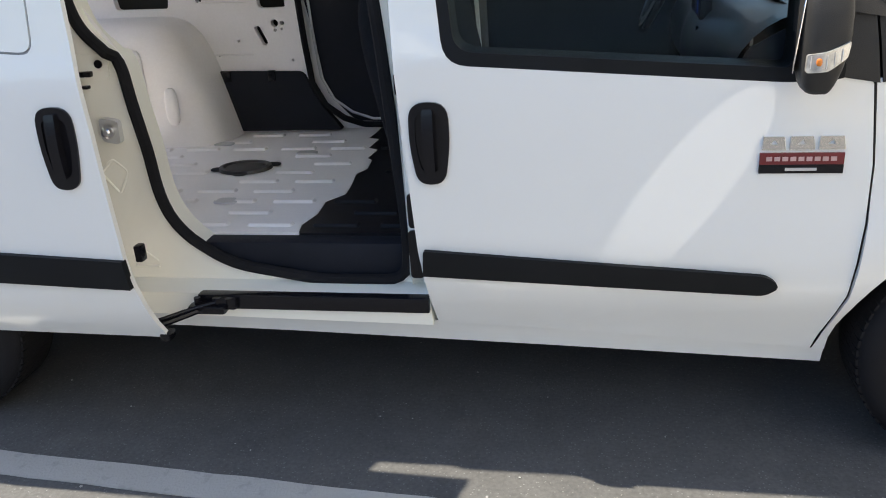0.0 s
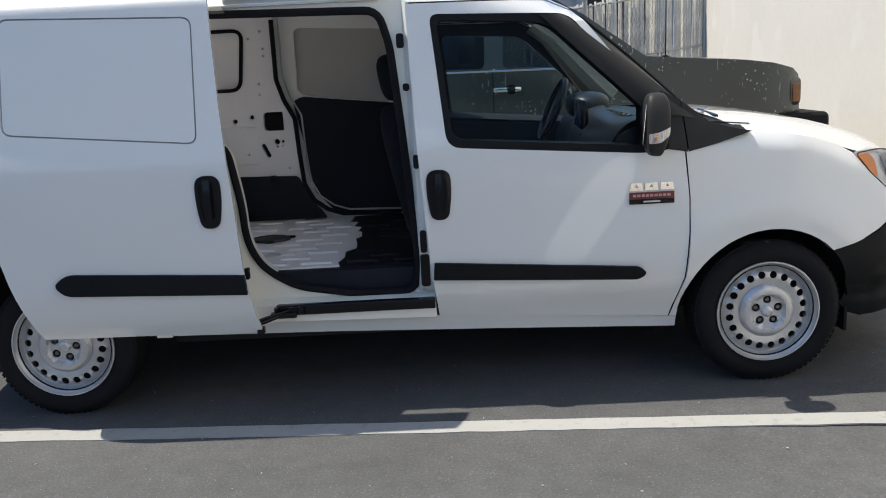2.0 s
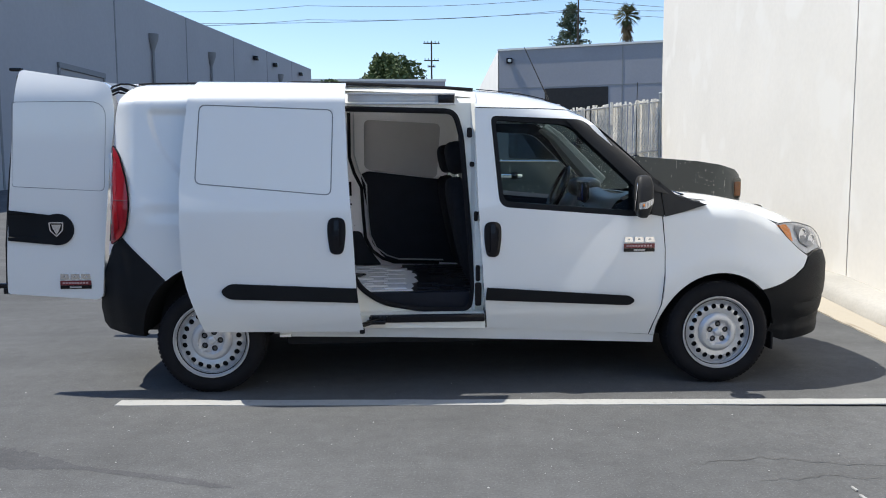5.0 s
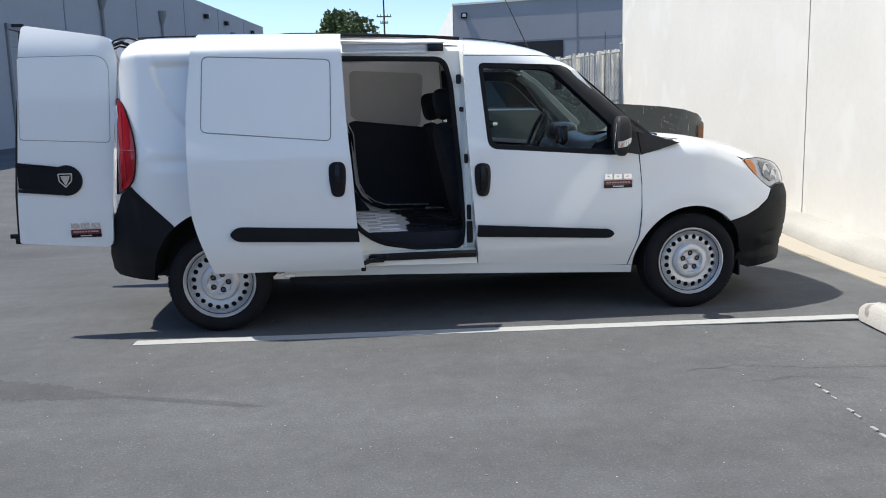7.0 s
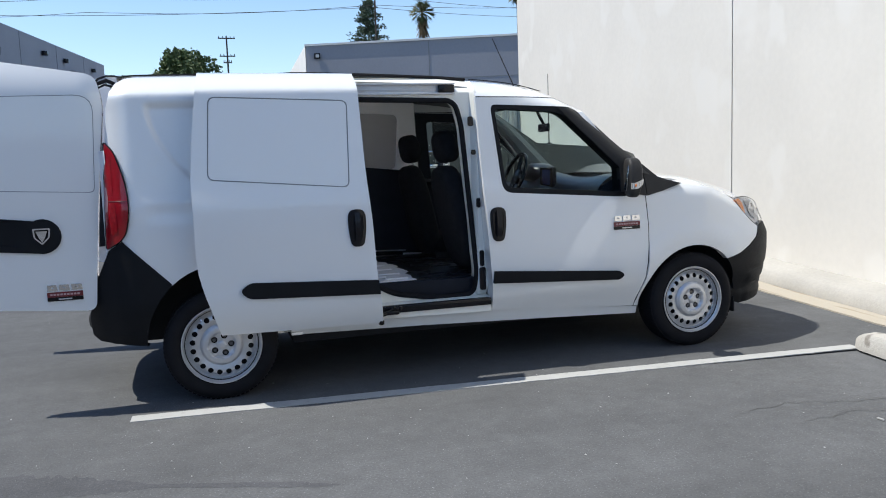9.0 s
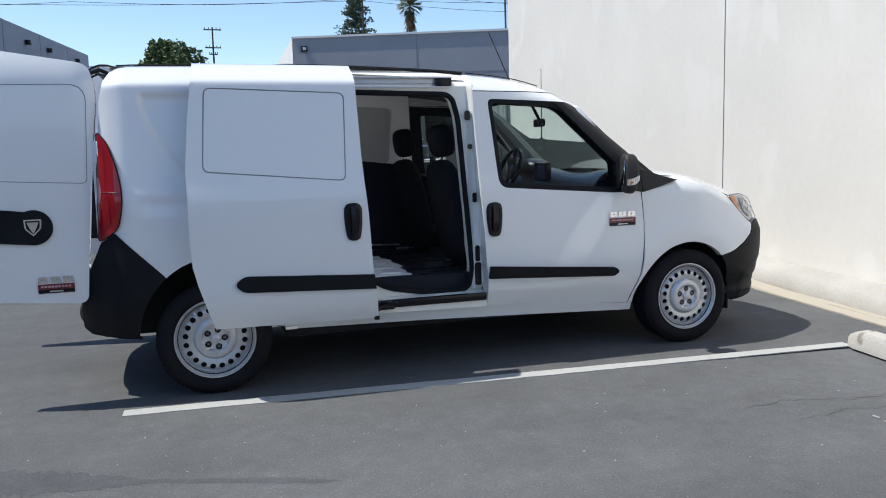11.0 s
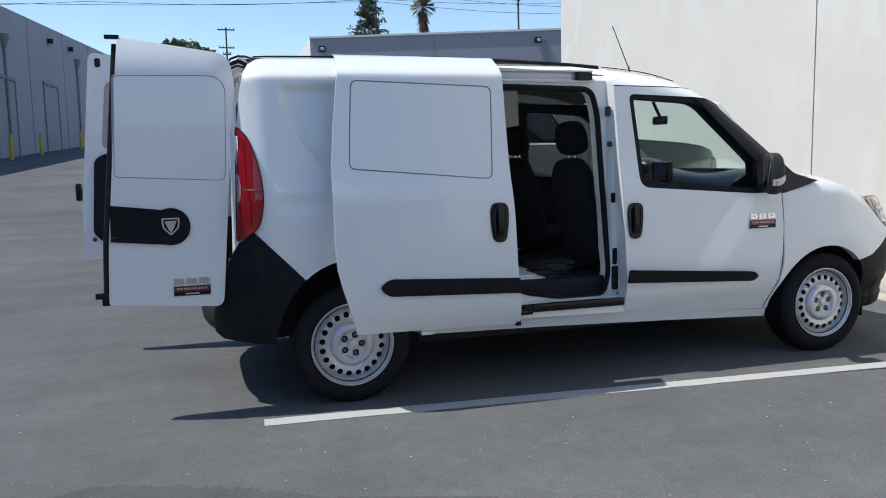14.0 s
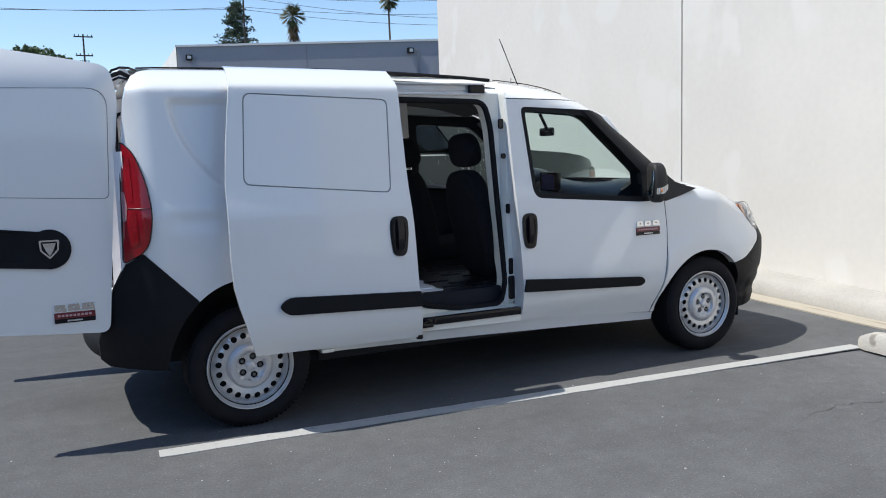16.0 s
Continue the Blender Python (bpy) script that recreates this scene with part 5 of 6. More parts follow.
# ---- roof ----
def roof_at(x, v, drop=0.0):
    if x > 2.25:
        p = wind_at(0.0, v * 0.96)
        return (p.x - 0.004, p.y, p.z + 0.003)
    e = 0.305 + plan(x)
    front = 0.135 * (1 - v * v) if x > 2.25 else 0.0
    return (x - front, 0.916 + v * (0.916 - e), ztop(x) + 0.022 * (1 - abs(v) ** 2.5) + (0.125 * (1 - v * v) if x > 2.25 else 0.0) * 0.75 - drop)


part("roof", sheet(roof_at, span(-0.53, 2.20, 0.1) + [2.30], span(-1, 1, 0.1)), PAINT, van)
part("roof_lining", sheet(lambda x, v: (x, 0.916 + v * 0.70, ztop(x) - 0.045 + 0.03 * (1 - v * v)), span(-0.45, 1.28, 0.15), span(-1, 1, 0.2)), material("pale_roof_lining", (0.78, 0.78, 0.77), 0.9, vary=0.05), van)
part("cab_lining", sheet(lambda x, v: (x, 0.916 + v * 0.74, ztop(x) - 0.055 + 0.035 * (1 - v * v)), span(1.27, 2.15, 0.11), span(-1, 1, 0.2)), material("grey_cab_lining", (0.13, 0.13, 0.13), 0.95, vary=0.08, scale=20), van)
part("roof_ditch", tube([(x, 0.292 + plan(x), ztop(x) + 0.004) for x in span(-0.44, 1.60, 0.08)], [0.0045 if x < 0.5 else 0.010 for x in span(-0.44, 1.60, 0.08)], 6), RUBBER, van, "black roof moulding")
part("roof_ditch", tube([(x, 0.285, ztop(x) + 0.006) for x in span(1.62, 2.12, 0.08)], 0.003, 6), RUBBER, van)
part("aerial", tube([(2.205, 0.885, 1.76), (2.165, 0.88, 1.86), (2.012, 0.858, 2.167)], [0.010, 0.004, 0.003]), GLOSS, van, "thin black roof aerial")

# ---- far side ----
far_q = [(-0.55, 0.35), (-0.55, 1.6), (-0.47, 1.80), *[(x, ztop(x) - 0.003) for x in (-0.2, 0.3, 0.8, 1.2, 1.59)], (1.60, 0.34), (0.40, 0.34), *arc(0.0, 0.31, R_ARCH, 5, 175, 14)]
far_panel("far_side", far_q, PAINT, van)
FAR_GLASS = rounded([(1.745, 1.628), (1.790, 1.155), (2.60, 1.080), (2.610, 1.235), (2.225, 1.600)], [0.035, 0.05, 0.02, 0.015, 0.07])
far_door = group_of("far_front_door", van)
far_panel("door_skin", d_out, PAINT, far_door, holes=[FAR_GLASS])
far_panel("window_pane", FAR_GLASS, PANE, far_door, push=0.01, thick=0.0).visible_shadow = False
far_panel("door_trim", [(1.62, 1.12), (1.62, 0.40), (2.70, 0.36), (2.70, 1.05)], TRIM_IN, far_door, push=0.09, thick=-0.02)
far_panel("window_frame_inner", [(1.60, 1.70), (1.615, 1.10), (2.70, 1.02), (2.65, 1.17), (2.285, 1.64), (2.2, 1.68)], TRIM_IN, far_door, holes=[FAR_GLASS], push=0.045, thick=0.0)
part("window_ledge", sheet(lambda x, v: (x, 1.80 - 0.11 * v, 1.175 - 0.085 * (x - 1.7) - 0.03 * v * v), span(1.62, 2.62, 0.2), span(0, 1, 0.25)), TRIM_IN, far_door)
far_panel("roof_side_rail", rail_, PAINT, van)
far_panel("front_wing", fender, PAINT, van)
far_panel("front_bumper", bump, BLACK, van)
far_panel("rear_bumper", [(-0.66, 0.38), (-0.70, 0.46), (-0.66, 0.68), (-0.565, 0.895), (-0.49, 0.945), (-0.27, 0.70), *arc(0, 0.31, R_ARCH, 139, 175, 6), (-0.39, 0.33)], BLACK, van)
fm = group_of("wing_mirror", far_door)
part("mirror_shell", pod(2.60, 1.925, 1.17, 0.052, 0.075, 0.126, 3.2), BLACK, fm)
part("mirror_glass", moved(pod(0, 0, 0, 0.004, 0.085, 0.108, 4), pose(2.548, 1.925, 1.17)), CHROME, fm)
# far A-pillar seen through the cab
part("far_pillar", tube([(2.28, 1.655, 1.66), (2.40, 1.67, 1.575), (2.75, 1.70, 1.205)], [0.045, 0.055, 0.085]), material("grey_pillar_trim", (0.18, 0.19, 0.18), 0.7, vary=0.05), van)

# ---- rear end ----
rb = [(-0.66, 0.365), (-0.70, 0.40), (-0.705, 0.50), (-0.665, 0.68), (-0.60, 0.82), (-0.565, 0.895), (-0.49, 0.945), (-0.247, 0.694), *rear_arch(129, 176, 8), (-0.39, 0.345)]


def rb_depth(x, z):
    return skin(x, z) - 0.006 - 0.012 * min(1.0, max(0.0, (0.44 - z) / 0.03)) + 0.8 * max(0.0, -0.62 - x) ** 1.5


panel("rear_bumper", rb, BLACK, van, thick=0.08, depth=rb_depth, xs=span(-0.7, -0.25, 0.02), zs=span(0.36, 0.93, 0.025), label="black grained rear bumper")
step = sheet(lambda y, a: (-0.66 - 0.10 * math.cos(a), y, 0.44 + 0.075 * math.sin(a)), span(0.16, 1.68, 0.1), span(-1.5, 1.57, 0.3))
for v in step.verts:
    v.co.x += 0.16 * abs((v.co.y - 0.916) / 0.76) ** 4
part("bumper_step", step, BLACK, van)
tail = group_of("tail_light", van, "tall red tail light")
TAIL_OUT = rounded([(-0.575, 0.90), (-0.553, 1.485), (-0.505, 1.43), (-0.455, 1.27), (-0.440, 1.12), (-0.470, 0.965)], [0.02, 0.015, 0.07, 0.1, 0.1, 0.06])


def tail_depth(x, z):
    return skin(x, z) - 0.016 - 0.016 * (1 - ((x + 0.50) / 0.075) ** 2) * math.sin(max(0.0, min(1.0, (z - 0.90) / 0.58)) * math.pi)


panel("red_lens", TAIL_OUT, TAIL, tail, depth=tail_depth, thick=0.05, xs=span(-0.57, -0.44, 0.012), zs=span(0.9, 1.5, 0.03), angle=50)
panel("lens_rib", rounded([(-0.545, 0.97), (-0.540, 1.14), (-0.512, 1.16), (-0.506, 1.0)], 0.012), material("bright_red_reflector", (0.24, 0.005, 0.008), 0.12, coat=0.35, vary=0.3, scale=60), tail, depth=lambda x, z: tail_depth(x, z) - 0.003, thick=0.006)
panel("lens_rib", rounded([(-0.545, 1.20), (-0.540, 1.42), (-0.522, 1.40), (-0.520, 1.20)], 0.008), TAIL, tail, depth=lambda x, z: tail_depth(x, z) - 0.003, thick=0.006)
panel("reversing_lens", rounded([(-0.568, 1.10), (-0.566, 1.25), (-0.553, 1.24), (-0.546, 1.18), (-0.553, 1.11)], 0.006), material("clear_pink_lens", (0.34, 0.17, 0.19), 0.15, coat=1.0, vary=0.2, scale=50), tail, depth=lambda x, z: tail_depth(x, z) - 0.004, thick=0.006)
part("lens_seam", tube([(x, tail_depth(x, 1.165) - 0.001, 1.165) for x in span(-0.545, -0.445, 0.01)], 0.0022, 5), material("dark_red_seam", (0.12, 0.005, 0.006), 0.3), tail)
part("lamp_rim", tube([(x, tail_depth(x, z) + 0.012, z) for x, z in TAIL_OUT], 0.007, 6, closed=True), GLOSS, tail)
part("rear_frame", sheet(lambda a, v: (-0.550 - 0.035 * v, 0.090 + 0.055 * v, 0.60 + 0.84 * a), span(0, 1, 0.1), span(0, 1, 0.5)), INNER, van)
part("rear_header", tube([(-0.50, y, 1.80 + 0.05 * (1 - ((y - 0.916) / 0.75) ** 4)) for y in span(0.30, 1.53, 0.1)], 0.03, 8), INNER, van)
hinge = tube([(-0.46, 0.24, 1.80), (-0.52, 0.20, 1.825), (-0.58, 0.19, 1.80), (-0.60, 0.19, 1.72)], 0.011, 8)
part("rear_seal", hinge, RUBBER, van)
part("door_cable", tube([(-0.44, 0.26, 1.842), (-0.48, 0.235, 1.852), (-0.52, 0.21, 1.850), (-0.56, 0.195, 1.834), (-0.59, 0.185, 1.80), (-0.60, 0.18, 1.76)], 0.006, 8), GLOSS, van)
part("door_cable", tube([(-0.47, 0.22, 1.79), (-0.53, 0.19, 1.80), (-0.59, 0.185, 1.77), (-0.60, 0.185, 1.70)], 0.006, 8), GLOSS, van)

# ---- sliding door, run back along its rail ----
OUT = -0.17


def slide(x, z):
    return skin(0.8, min(z, 1.857)) + OUT + 0.02 * max(0.0, 0.1 - x)


sd = group_of("sliding_door", van)
sd.matrix_basis = pose(-0.012, 0, 0)
sd_out = [(-0.028, 1.858), (-0.045, 1.77), (-0.085, 1.45), (-0.10, 1.27), (-0.10, 0.90), (-0.092, 0.756), (-0.07, 0.66), (-0.03, 0.53), (0.011, 0.40), (0.5, 0.392), (0.93, 0.385), (0.915, 0.50), (0.893, 0.653), (0.876, 1.0), (0.862, 1.17), (0.852, 1.33), (0.846, 1.509), (0.838, 1.75), (0.838, 1.83), (0.84, 1.845)]
field = [(0.018, 1.706), (-0.012, 1.262), (0.754, 1.192), (0.770, 1.678)]


def grown(pts, d):
    c = Vector((sum(p[0] for p in pts) / len(pts), sum(p[1] for p in pts) / len(pts)))
    return [(p[0] + d * math.copysign(1, p[0] - c.x), p[1] + d * math.copysign(1, p[1] - c.y)) for p in pts]


# grey groove floors: the shade in the pressed lines is put into this colour
GROOVE_GREY = material("grey_groove_shade", (0.27, 0.28, 0.30), 0.6, vary=0.1, scale=20)
FX, FZ = span(-0.1, 0.95, 0.05), span(0.4, 1.7, 0.04) + ZS[-12:]
panel("door_skin", sd_out, PAINT, sd, holes=[rounded(grown(field, 0.003), 0.04)], depth=slide, thick=0.014, xs=FX, zs=FZ)
panel("pressed_field", rounded(grown(field, -0.003), 0.036), PAINT, sd, depth=lambda x, z: slide(x, z) + 0.001, thick=0.03, xs=FX, zs=FZ)
panel("field_groove", rounded(grown(field, 0.012), 0.045), GROOVE_GREY, sd, depth=lambda x, z: slide(x, z) + 0.008, thick=0.0, xs=FX, zs=FZ, edge=0)
panel("rubbing_strip", rounded([(0.118, 0.648), (0.165, 0.603), (0.903, 0.572), (0.895, 0.655), (0.172, 0.692)], [0.03, 0.04, 0.004, 0.004, 0.04]), BLACK, sd, depth=lambda x, z: slide(x, z) - 0.016, thick=0.018, edge=0.005, label="black rubbing strip")
handle(sd, 0.785, 0.962, slide)
panel("inner_panel", [(x * 0.97 + 0.012, z * 0.985 + 0.01) for x, z in sd_out], INNER, sd, depth=lambda x, z: slide(x, z) + 0.024, thick=0.0, edge=0)
part("lower_guide", box(0.905, -0.10, 0.372, 0.936, -0.06, 0.402, 0.008), GLOSS, sd)
part("latch", box(0.872, -0.085, 0.612, 0.893, -0.055, 0.660, 0.005), GLOSS, sd)

# ---- rear doors, swung open ----
rd = group_of("rear_door", van, "white rear door swung open")


def rd_depth(x, z):
    """The rear face's bow: a soft waist, rounded over at the top."""
    return 0.125 + 0.035 * max(0.0, z - 1.25) + 0.9 * max(0.0, z - 1.74) ** 1.7 + 0.10 * max(0.0, 0.80 - z) ** 1.5 + 0.6 * max(0.0, x + 0.66) ** 1.5


rd_out = rounded([(-0.655, 0.56), (-1.210, 0.605), (-1.195, 0.90), (-1.160, 1.25), (-1.10, 1.935), (-0.575, 1.855), (-0.545, 1.70), (-0.60, 1.2)], [0.05, 0.02, 0.1, 0.1, 0.03, 0.06, 0.1, 0.1])
RX, RZ = span(-1.2, -0.56, 0.05), span(0.6, 1.7, 0.05) + span(1.72, 1.93, 0.02)
r_field = [(-1.125, 1.740), (-1.148, 1.245), (-0.618, 1.215), (-0.592, 1.745)]
panel("door_skin", rd_out, PAINT, rd, holes=[rounded(grown(r_field, 0.0015), [0.02, 0.02, 0.03, 0.10])], depth=rd_depth, thick=0.07, xs=RX, zs=RZ)
panel("pressed_field", rounded(grown(r_field, -0.002), [0.02, 0.02, 0.03, 0.10]), PAINT, rd, depth=lambda x, z: rd_depth(x, z) + 0.001, thick=0.012, xs=RX, zs=RZ)
panel("field_groove", rounded(grown(r_field, 0.01), [0.03, 0.03, 0.04, 0.11]), GROOVE_GREY, rd, depth=lambda x, z: rd_depth(x, z) + 0.007, thick=0.0, xs=RX, zs=RZ, edge=0)
panel("inner_panel", [(x * 0.98 - 0.015, z * 0.985 + 0.015) for x, z in rd_out], INNER, rd, depth=lambda x, z: rd_depth(x, z) + 0.065, thick=0.0, edge=0, xs=RX, zs=RZ)
seal = [(-1.222, 0.60), (-1.207, 0.90), (-1.172, 1.25), (-1.112, 1.90)]
part("edge_seal", tube([(x, rd_depth(x, z) + 0.045, z) for x, z in seal], 0.018, 8), RUBBER, rd)
part("bolt", box(-1.275, 0.15, 0.635, -1.21, 0.18, 0.665, 0.006), GLOSS, rd)
part("bolt", box(-1.245, 0.15, 0.60, -1.205, 0.2, 0.64, 0.006), GLOSS, rd)
part("latch_arm", box(-1.16, 0.20, 1.925, -1.09, 0.235, 1.945, 0.006), GLOSS, rd)
pod_out = [(-1.183, 0.925), (-1.178, 1.106)] + [(-0.895 + 0.094 * math.sin(radians(a)), 0.990 + 0.094 * math.cos(radians(a))) for a in range(-25, 206, 11)]
hand_g = group_of("number_handle", rd, "black tailgate handle with chrome emblem")
panel("handle_plate", pod_out, BLACK, hand_g, depth=lambda x, z: rd_depth(x, z) - 0.014 + 0.009 * max(0.0, min(1.0, (-0.99 - x) / 0.06)) * (1 if 0.945 < z < 1.085 else 0), thick=0.02, xs=span(-1.17, -0.8, 0.03), zs=(0.945, 0.95, 1.0, 1.05, 1.08, 1.085))
shield = rounded([(-0.940, 1.035), (-0.852, 1.035), (-0.856, 0.985), (-0.896, 0.945), (-0.936, 0.985)], 0.008)
panel("emblem_rim", shield, CHROME, hand_g, holes=[[(p[0] * 0.80 - 0.896 * 0.20, p[1] * 0.80 + 0.997 * 0.20) for p in shield]], depth=lambda x, z: rd_depth(x, z) - 0.026, thick=0.012)
panel("emblem_plain", [(-0.925, 1.02), (-0.867, 1.02), (-0.880, 0.985), (-0.896, 0.958), (-0.912, 0.985)], CHROME, hand_g, depth=lambda x, z: rd_depth(x, z) - 0.022 - 0.1 * abs(x + 0.896), thick=0.008)
badge(rd, -0.896, 0.683, rd_depth, w=0.178)

fd = group_of("far_rear_door", van, "white rear door showing its inner side")
fd_out = rounded([(-0.60, 0.65), (-1.50, 0.65), (-1.49, 1.0), (-1.39, 2.05), (-0.60, 1.95)], [0.04, 0.03, 0.1, 0.05, 0.1])
FDX = lambda x, z: 1.84
part("inner_face", slab(fd_out, [rounded([(-1.30, 1.86), (-1.345, 1.40), (-0.75, 1.40), (-0.75, 1.86)], 0.06)], FDX, 0.07, edge=0.004), INNER, fd)
part("inner_field", slab(rounded([(-1.31, 1.87), (-1.355, 1.39), (-0.74, 1.39), (-0.74, 1.87)], 0.06), (), lambda x, z: 1.862, 0.0), material("mauve_panel_colour", (0.44, 0.40, 0.45), 0.5, vary=0.06), fd)
part("lower_trim", slab(rounded([(-1.33, 1.37), (-1.395, 1.33), (-1.43, 0.83), (-1.37, 0.765), (-0.70, 0.765), (-0.70, 1.37)], 0.03), (), lambda x, z: 1.828, 0.015, edge=0.004), TRIM_IN, fd)
for x, z in ((-1.335, 1.98), (-1.19, 1.968)):
    part("hinge_slot", slab(rounded([(x - 0.018, z - 0.03), (x + 0.018, z - 0.03), (x + 0.018, z + 0.03), (x - 0.018, z + 0.03)], 0.015), (), lambda x, z: 1.836, 0.0), GLOSS, fd)
part("red_reflector", moved(lathe([(0, 0.015), (-0.006, 0.015), (-0.008, 0.01)], 16), pose(-1.425, 1.84, 0.785)), RED, fd, "small red reflector")
part("outer_handle", box(-1.53, 1.86, 1.05, -1.49, 1.93, 1.17, 0.012), GLOSS, fd)


# ---- wheels ----
DISC = material("grey_wheel_enamel", (0.56, 0.57, 0.585), 0.30, metal=0.6, vary=0.08, scale=14, grain=0.04)
LUG = material("dull_lug_steel", (0.16, 0.16, 0.165), 0.4, metal=0.8, vary=0.1, scale=40)


def wheel():
    w = group_of("wheel", van, "silver steel wheel with black tyre")
    tyre = lathe([(0.004, 0.215), (0.0, 0.226), (-0.010, 0.240), (-0.016, 0.262), (-0.014, 0.285), (-0.004, 0.306), (0.012, 0.317), (0.03, 0.3205), (0.17, 0.3205), (0.19, 0.31), (0.2, 0.28), (0.2, 0.21)], 96, ends=False)
    part("tyre", tyre, RUBBER, w)
    tread = bmesh.new()
    for i in range(72):
        a = 2 * math.pi * i / 72
        for y0, y1 in ((0.006, 0.05), (0.062, 0.10), (0.112, 0.15)):
            moved_ = moved(box(-0.0095, y0, 0.314, 0.0095, y1, 0.3208), Matrix.Rotation(a + y0 * 0.4, 4, "Y"))
            joined(tread, moved_)
    part("tread", tread, RUBBER, w, smooth=False)
    rim = lathe([(0.05, 0.217), (0.0, 0.218), (-0.006, 0.2265), (-0.012, 0.225), (-0.012, 0.2195), (0.002, 0.214), (0.008, 0.206), (0.010, 0.203), (0.034, 0.200), (0.040, 0.194), (0.10, 0.190)], 96, ends=False)
    part("rim", rim, STEEL, w)
    # dark ring set proud of the rim, painted in as its shadow line
    part("rim_shade_ring", lathe([(0.0105, 0.2080), (0.0045, 0.2070), (0.0045, 0.2035), (0.0105, 0.2025)], 96, ends=False), DARK, w)
    def dish(x, z):
        r = math.hypot(x, z)
        return smooth_at([(0.0, 0.03), (0.05, 0.03), (0.120, 0.014), (0.138, 0.008), (0.160, 0.010), (0.184, 0.018), (0.199, 0.040)], r)
    circle = lambda r, n, cx=0.0, cz=0.0: [(cx + r * math.cos(2 * math.pi * k / n), cz + r * math.sin(2 * math.pi * k / n)) for k in range(n)]
    holes = [circle(0.0162, 14, 0.163 * math.cos(2 * math.pi * (k + 0.5) / 20), 0.163 * math.sin(2 * math.pi * (k + 0.5) / 20)) for k in range(20)]
    part("disc", slab(circle(0.200, 96), holes + [circle(0.1, 40)], dish, 0.006), DISC, w)
    # dark disc that colours in the shade behind the wheel holes
    part("hole_shade_disc", lathe([(0.055, 0.188), (0.06, 0.188)], 40), DARK, w)
    lugs = [circle(0.0185, 14, 0.051 * math.cos(2 * math.pi * (k + 0.25) / 5), 0.051 * math.sin(2 * math.pi * (k + 0.25) / 5)) for k in range(5)]
    def cap(x, z):
        r = math.hypot(x, z)
        return smooth_at([(0.0, -0.006), (0.022, -0.006), (0.028, 0.006), (0.066, 0.006), (0.080, -0.010), (0.106, -0.008), (0.119, 0.008)], r)
    part("hub_cap", slab(circle(0.120, 60), lugs, cap, 0.012, xs=span(-0.121, 0.121, 0.011), zs=span(-0.121, 0.121, 0.011)), material("silver_hub_plastic", (0.60, 0.61, 0.63), 0.32, metal=0.6, vary=0.05, scale=20), w)
    for k in range(5):
        a = 2 * math.pi * (k + 0.25) / 5
        part("lug_nut", moved(lathe([(0.02, 0.0135), (0.0, 0.0125), (-0.004, 0.009), (-0.004, 0.0)], 6), pose(0.051 * math.cos(a), 0.012, 0.051 * math.sin(a))), LUG, w)
        a2 = a + math.pi / 5
        part("cap_ridge", tube([(0.095 * math.cos(a2) + 0.028 * math.cos(a2 + math.pi + q), -0.010, 0.095 * math.sin(a2) + 0.028 * math.sin(a2 + math.pi + q)) for q in span(-1.2, 1.2, 0.2)], 0.0016, 4), STEEL, w)
    part("valve", tube([(-0.150, -0.004, 0.118), (-0.140, -0.016, 0.110)], 0.005), CHROME, w)
    return w


w0 = wheel()
w0.matrix_basis = pose(0.0, 0.045, 0.3185, 0, 17, 0)
for m in (pose(3.109, 0.045, 0.3185, 0, 0, 0), pose(0.0, 1.787, 0.3185, 0, 0, 180), pose(3.109, 1.787, 0.3185, 0, 0, 180)):
    copy_thing(w0, m)
for cx in (0.0, 3.11):
    for ya, yb in ((0.05, 0.46), (1.78, 1.37)):
        rx, rz = (0.41, 0.478) if cx < 1 else (0.388, 0.388)
        part("wheel_liner", sheet(lambda a, y, cx=cx, rx=rx, rz=rz: (cx + rx * math.cos(a), y, 0.31 + rz * math.sin(a)), span(0.10, math.pi - 0.10, 0.13), (ya + (0.07 if cx > 1 else 0.02) * (1 if ya < 1 else -1), yb)), DARK, van)
        part("liner_wall", box(cx - 0.42, yb - 0.005, 0.30, cx + 0.42, yb + 0.005, 0.80), DARK, van)
part("mud_flap", box(3.475, 0.10, 0.19, 3.49, 0.34, 0.30, 0.005), RUBBER, van)
# underbody
part("underbody", box(0.42, 0.24, 0.24, 2.70, 1.59, 0.40, 0.03), DARK, van)
part("underbody", box(-0.62, 0.47, 0.30, 0.45, 1.36, 0.55, 0.03), DARK, van)
part("underbody", box(-0.60, 0.18, 0.345, -0.415, 1.65, 0.56, 0.03), DARK, van)
part("engine_bay", box(2.68, 0.47, 0.22, 3.62, 1.36, 0.86, 0.03), DARK, van)
part("rear_axle", tube([(0, 0.2, 0.31), (0, 1.63, 0.31)], 0.04), DARK, van)

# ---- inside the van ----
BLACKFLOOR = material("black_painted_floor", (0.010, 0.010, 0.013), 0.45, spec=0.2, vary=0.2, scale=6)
edge_pts = [(1.16, 1.46), (1.15, 1.36), (1.20, 1.34), (1.19, 1.20), (1.235, 1.17), (1.225, 1.05), (1.25, 1.02), (1.262, 0.90), (1.235, 0.84), (1.255, 0.70), (1.262, 0.60), (1.215, 0.52), (1.225, 0.40), (1.205, 0.30), (1.218, 0.235)]


def flat(outline, z, thick=0.02, holes=()):
    b = slab(outline, holes, None, 0.0)
    for v in b.verts:
        v.co = Vector((v.co.x, v.co.z, z))
    r = bmesh.ops.extrude_edge_only(b, edges=[e for e in b.edges if len(e.link_faces) == 1])["geom"]
    for v in r:
        if isinstance(v, bmesh.types.BMVert):
            v.co.z -= thick
    return b


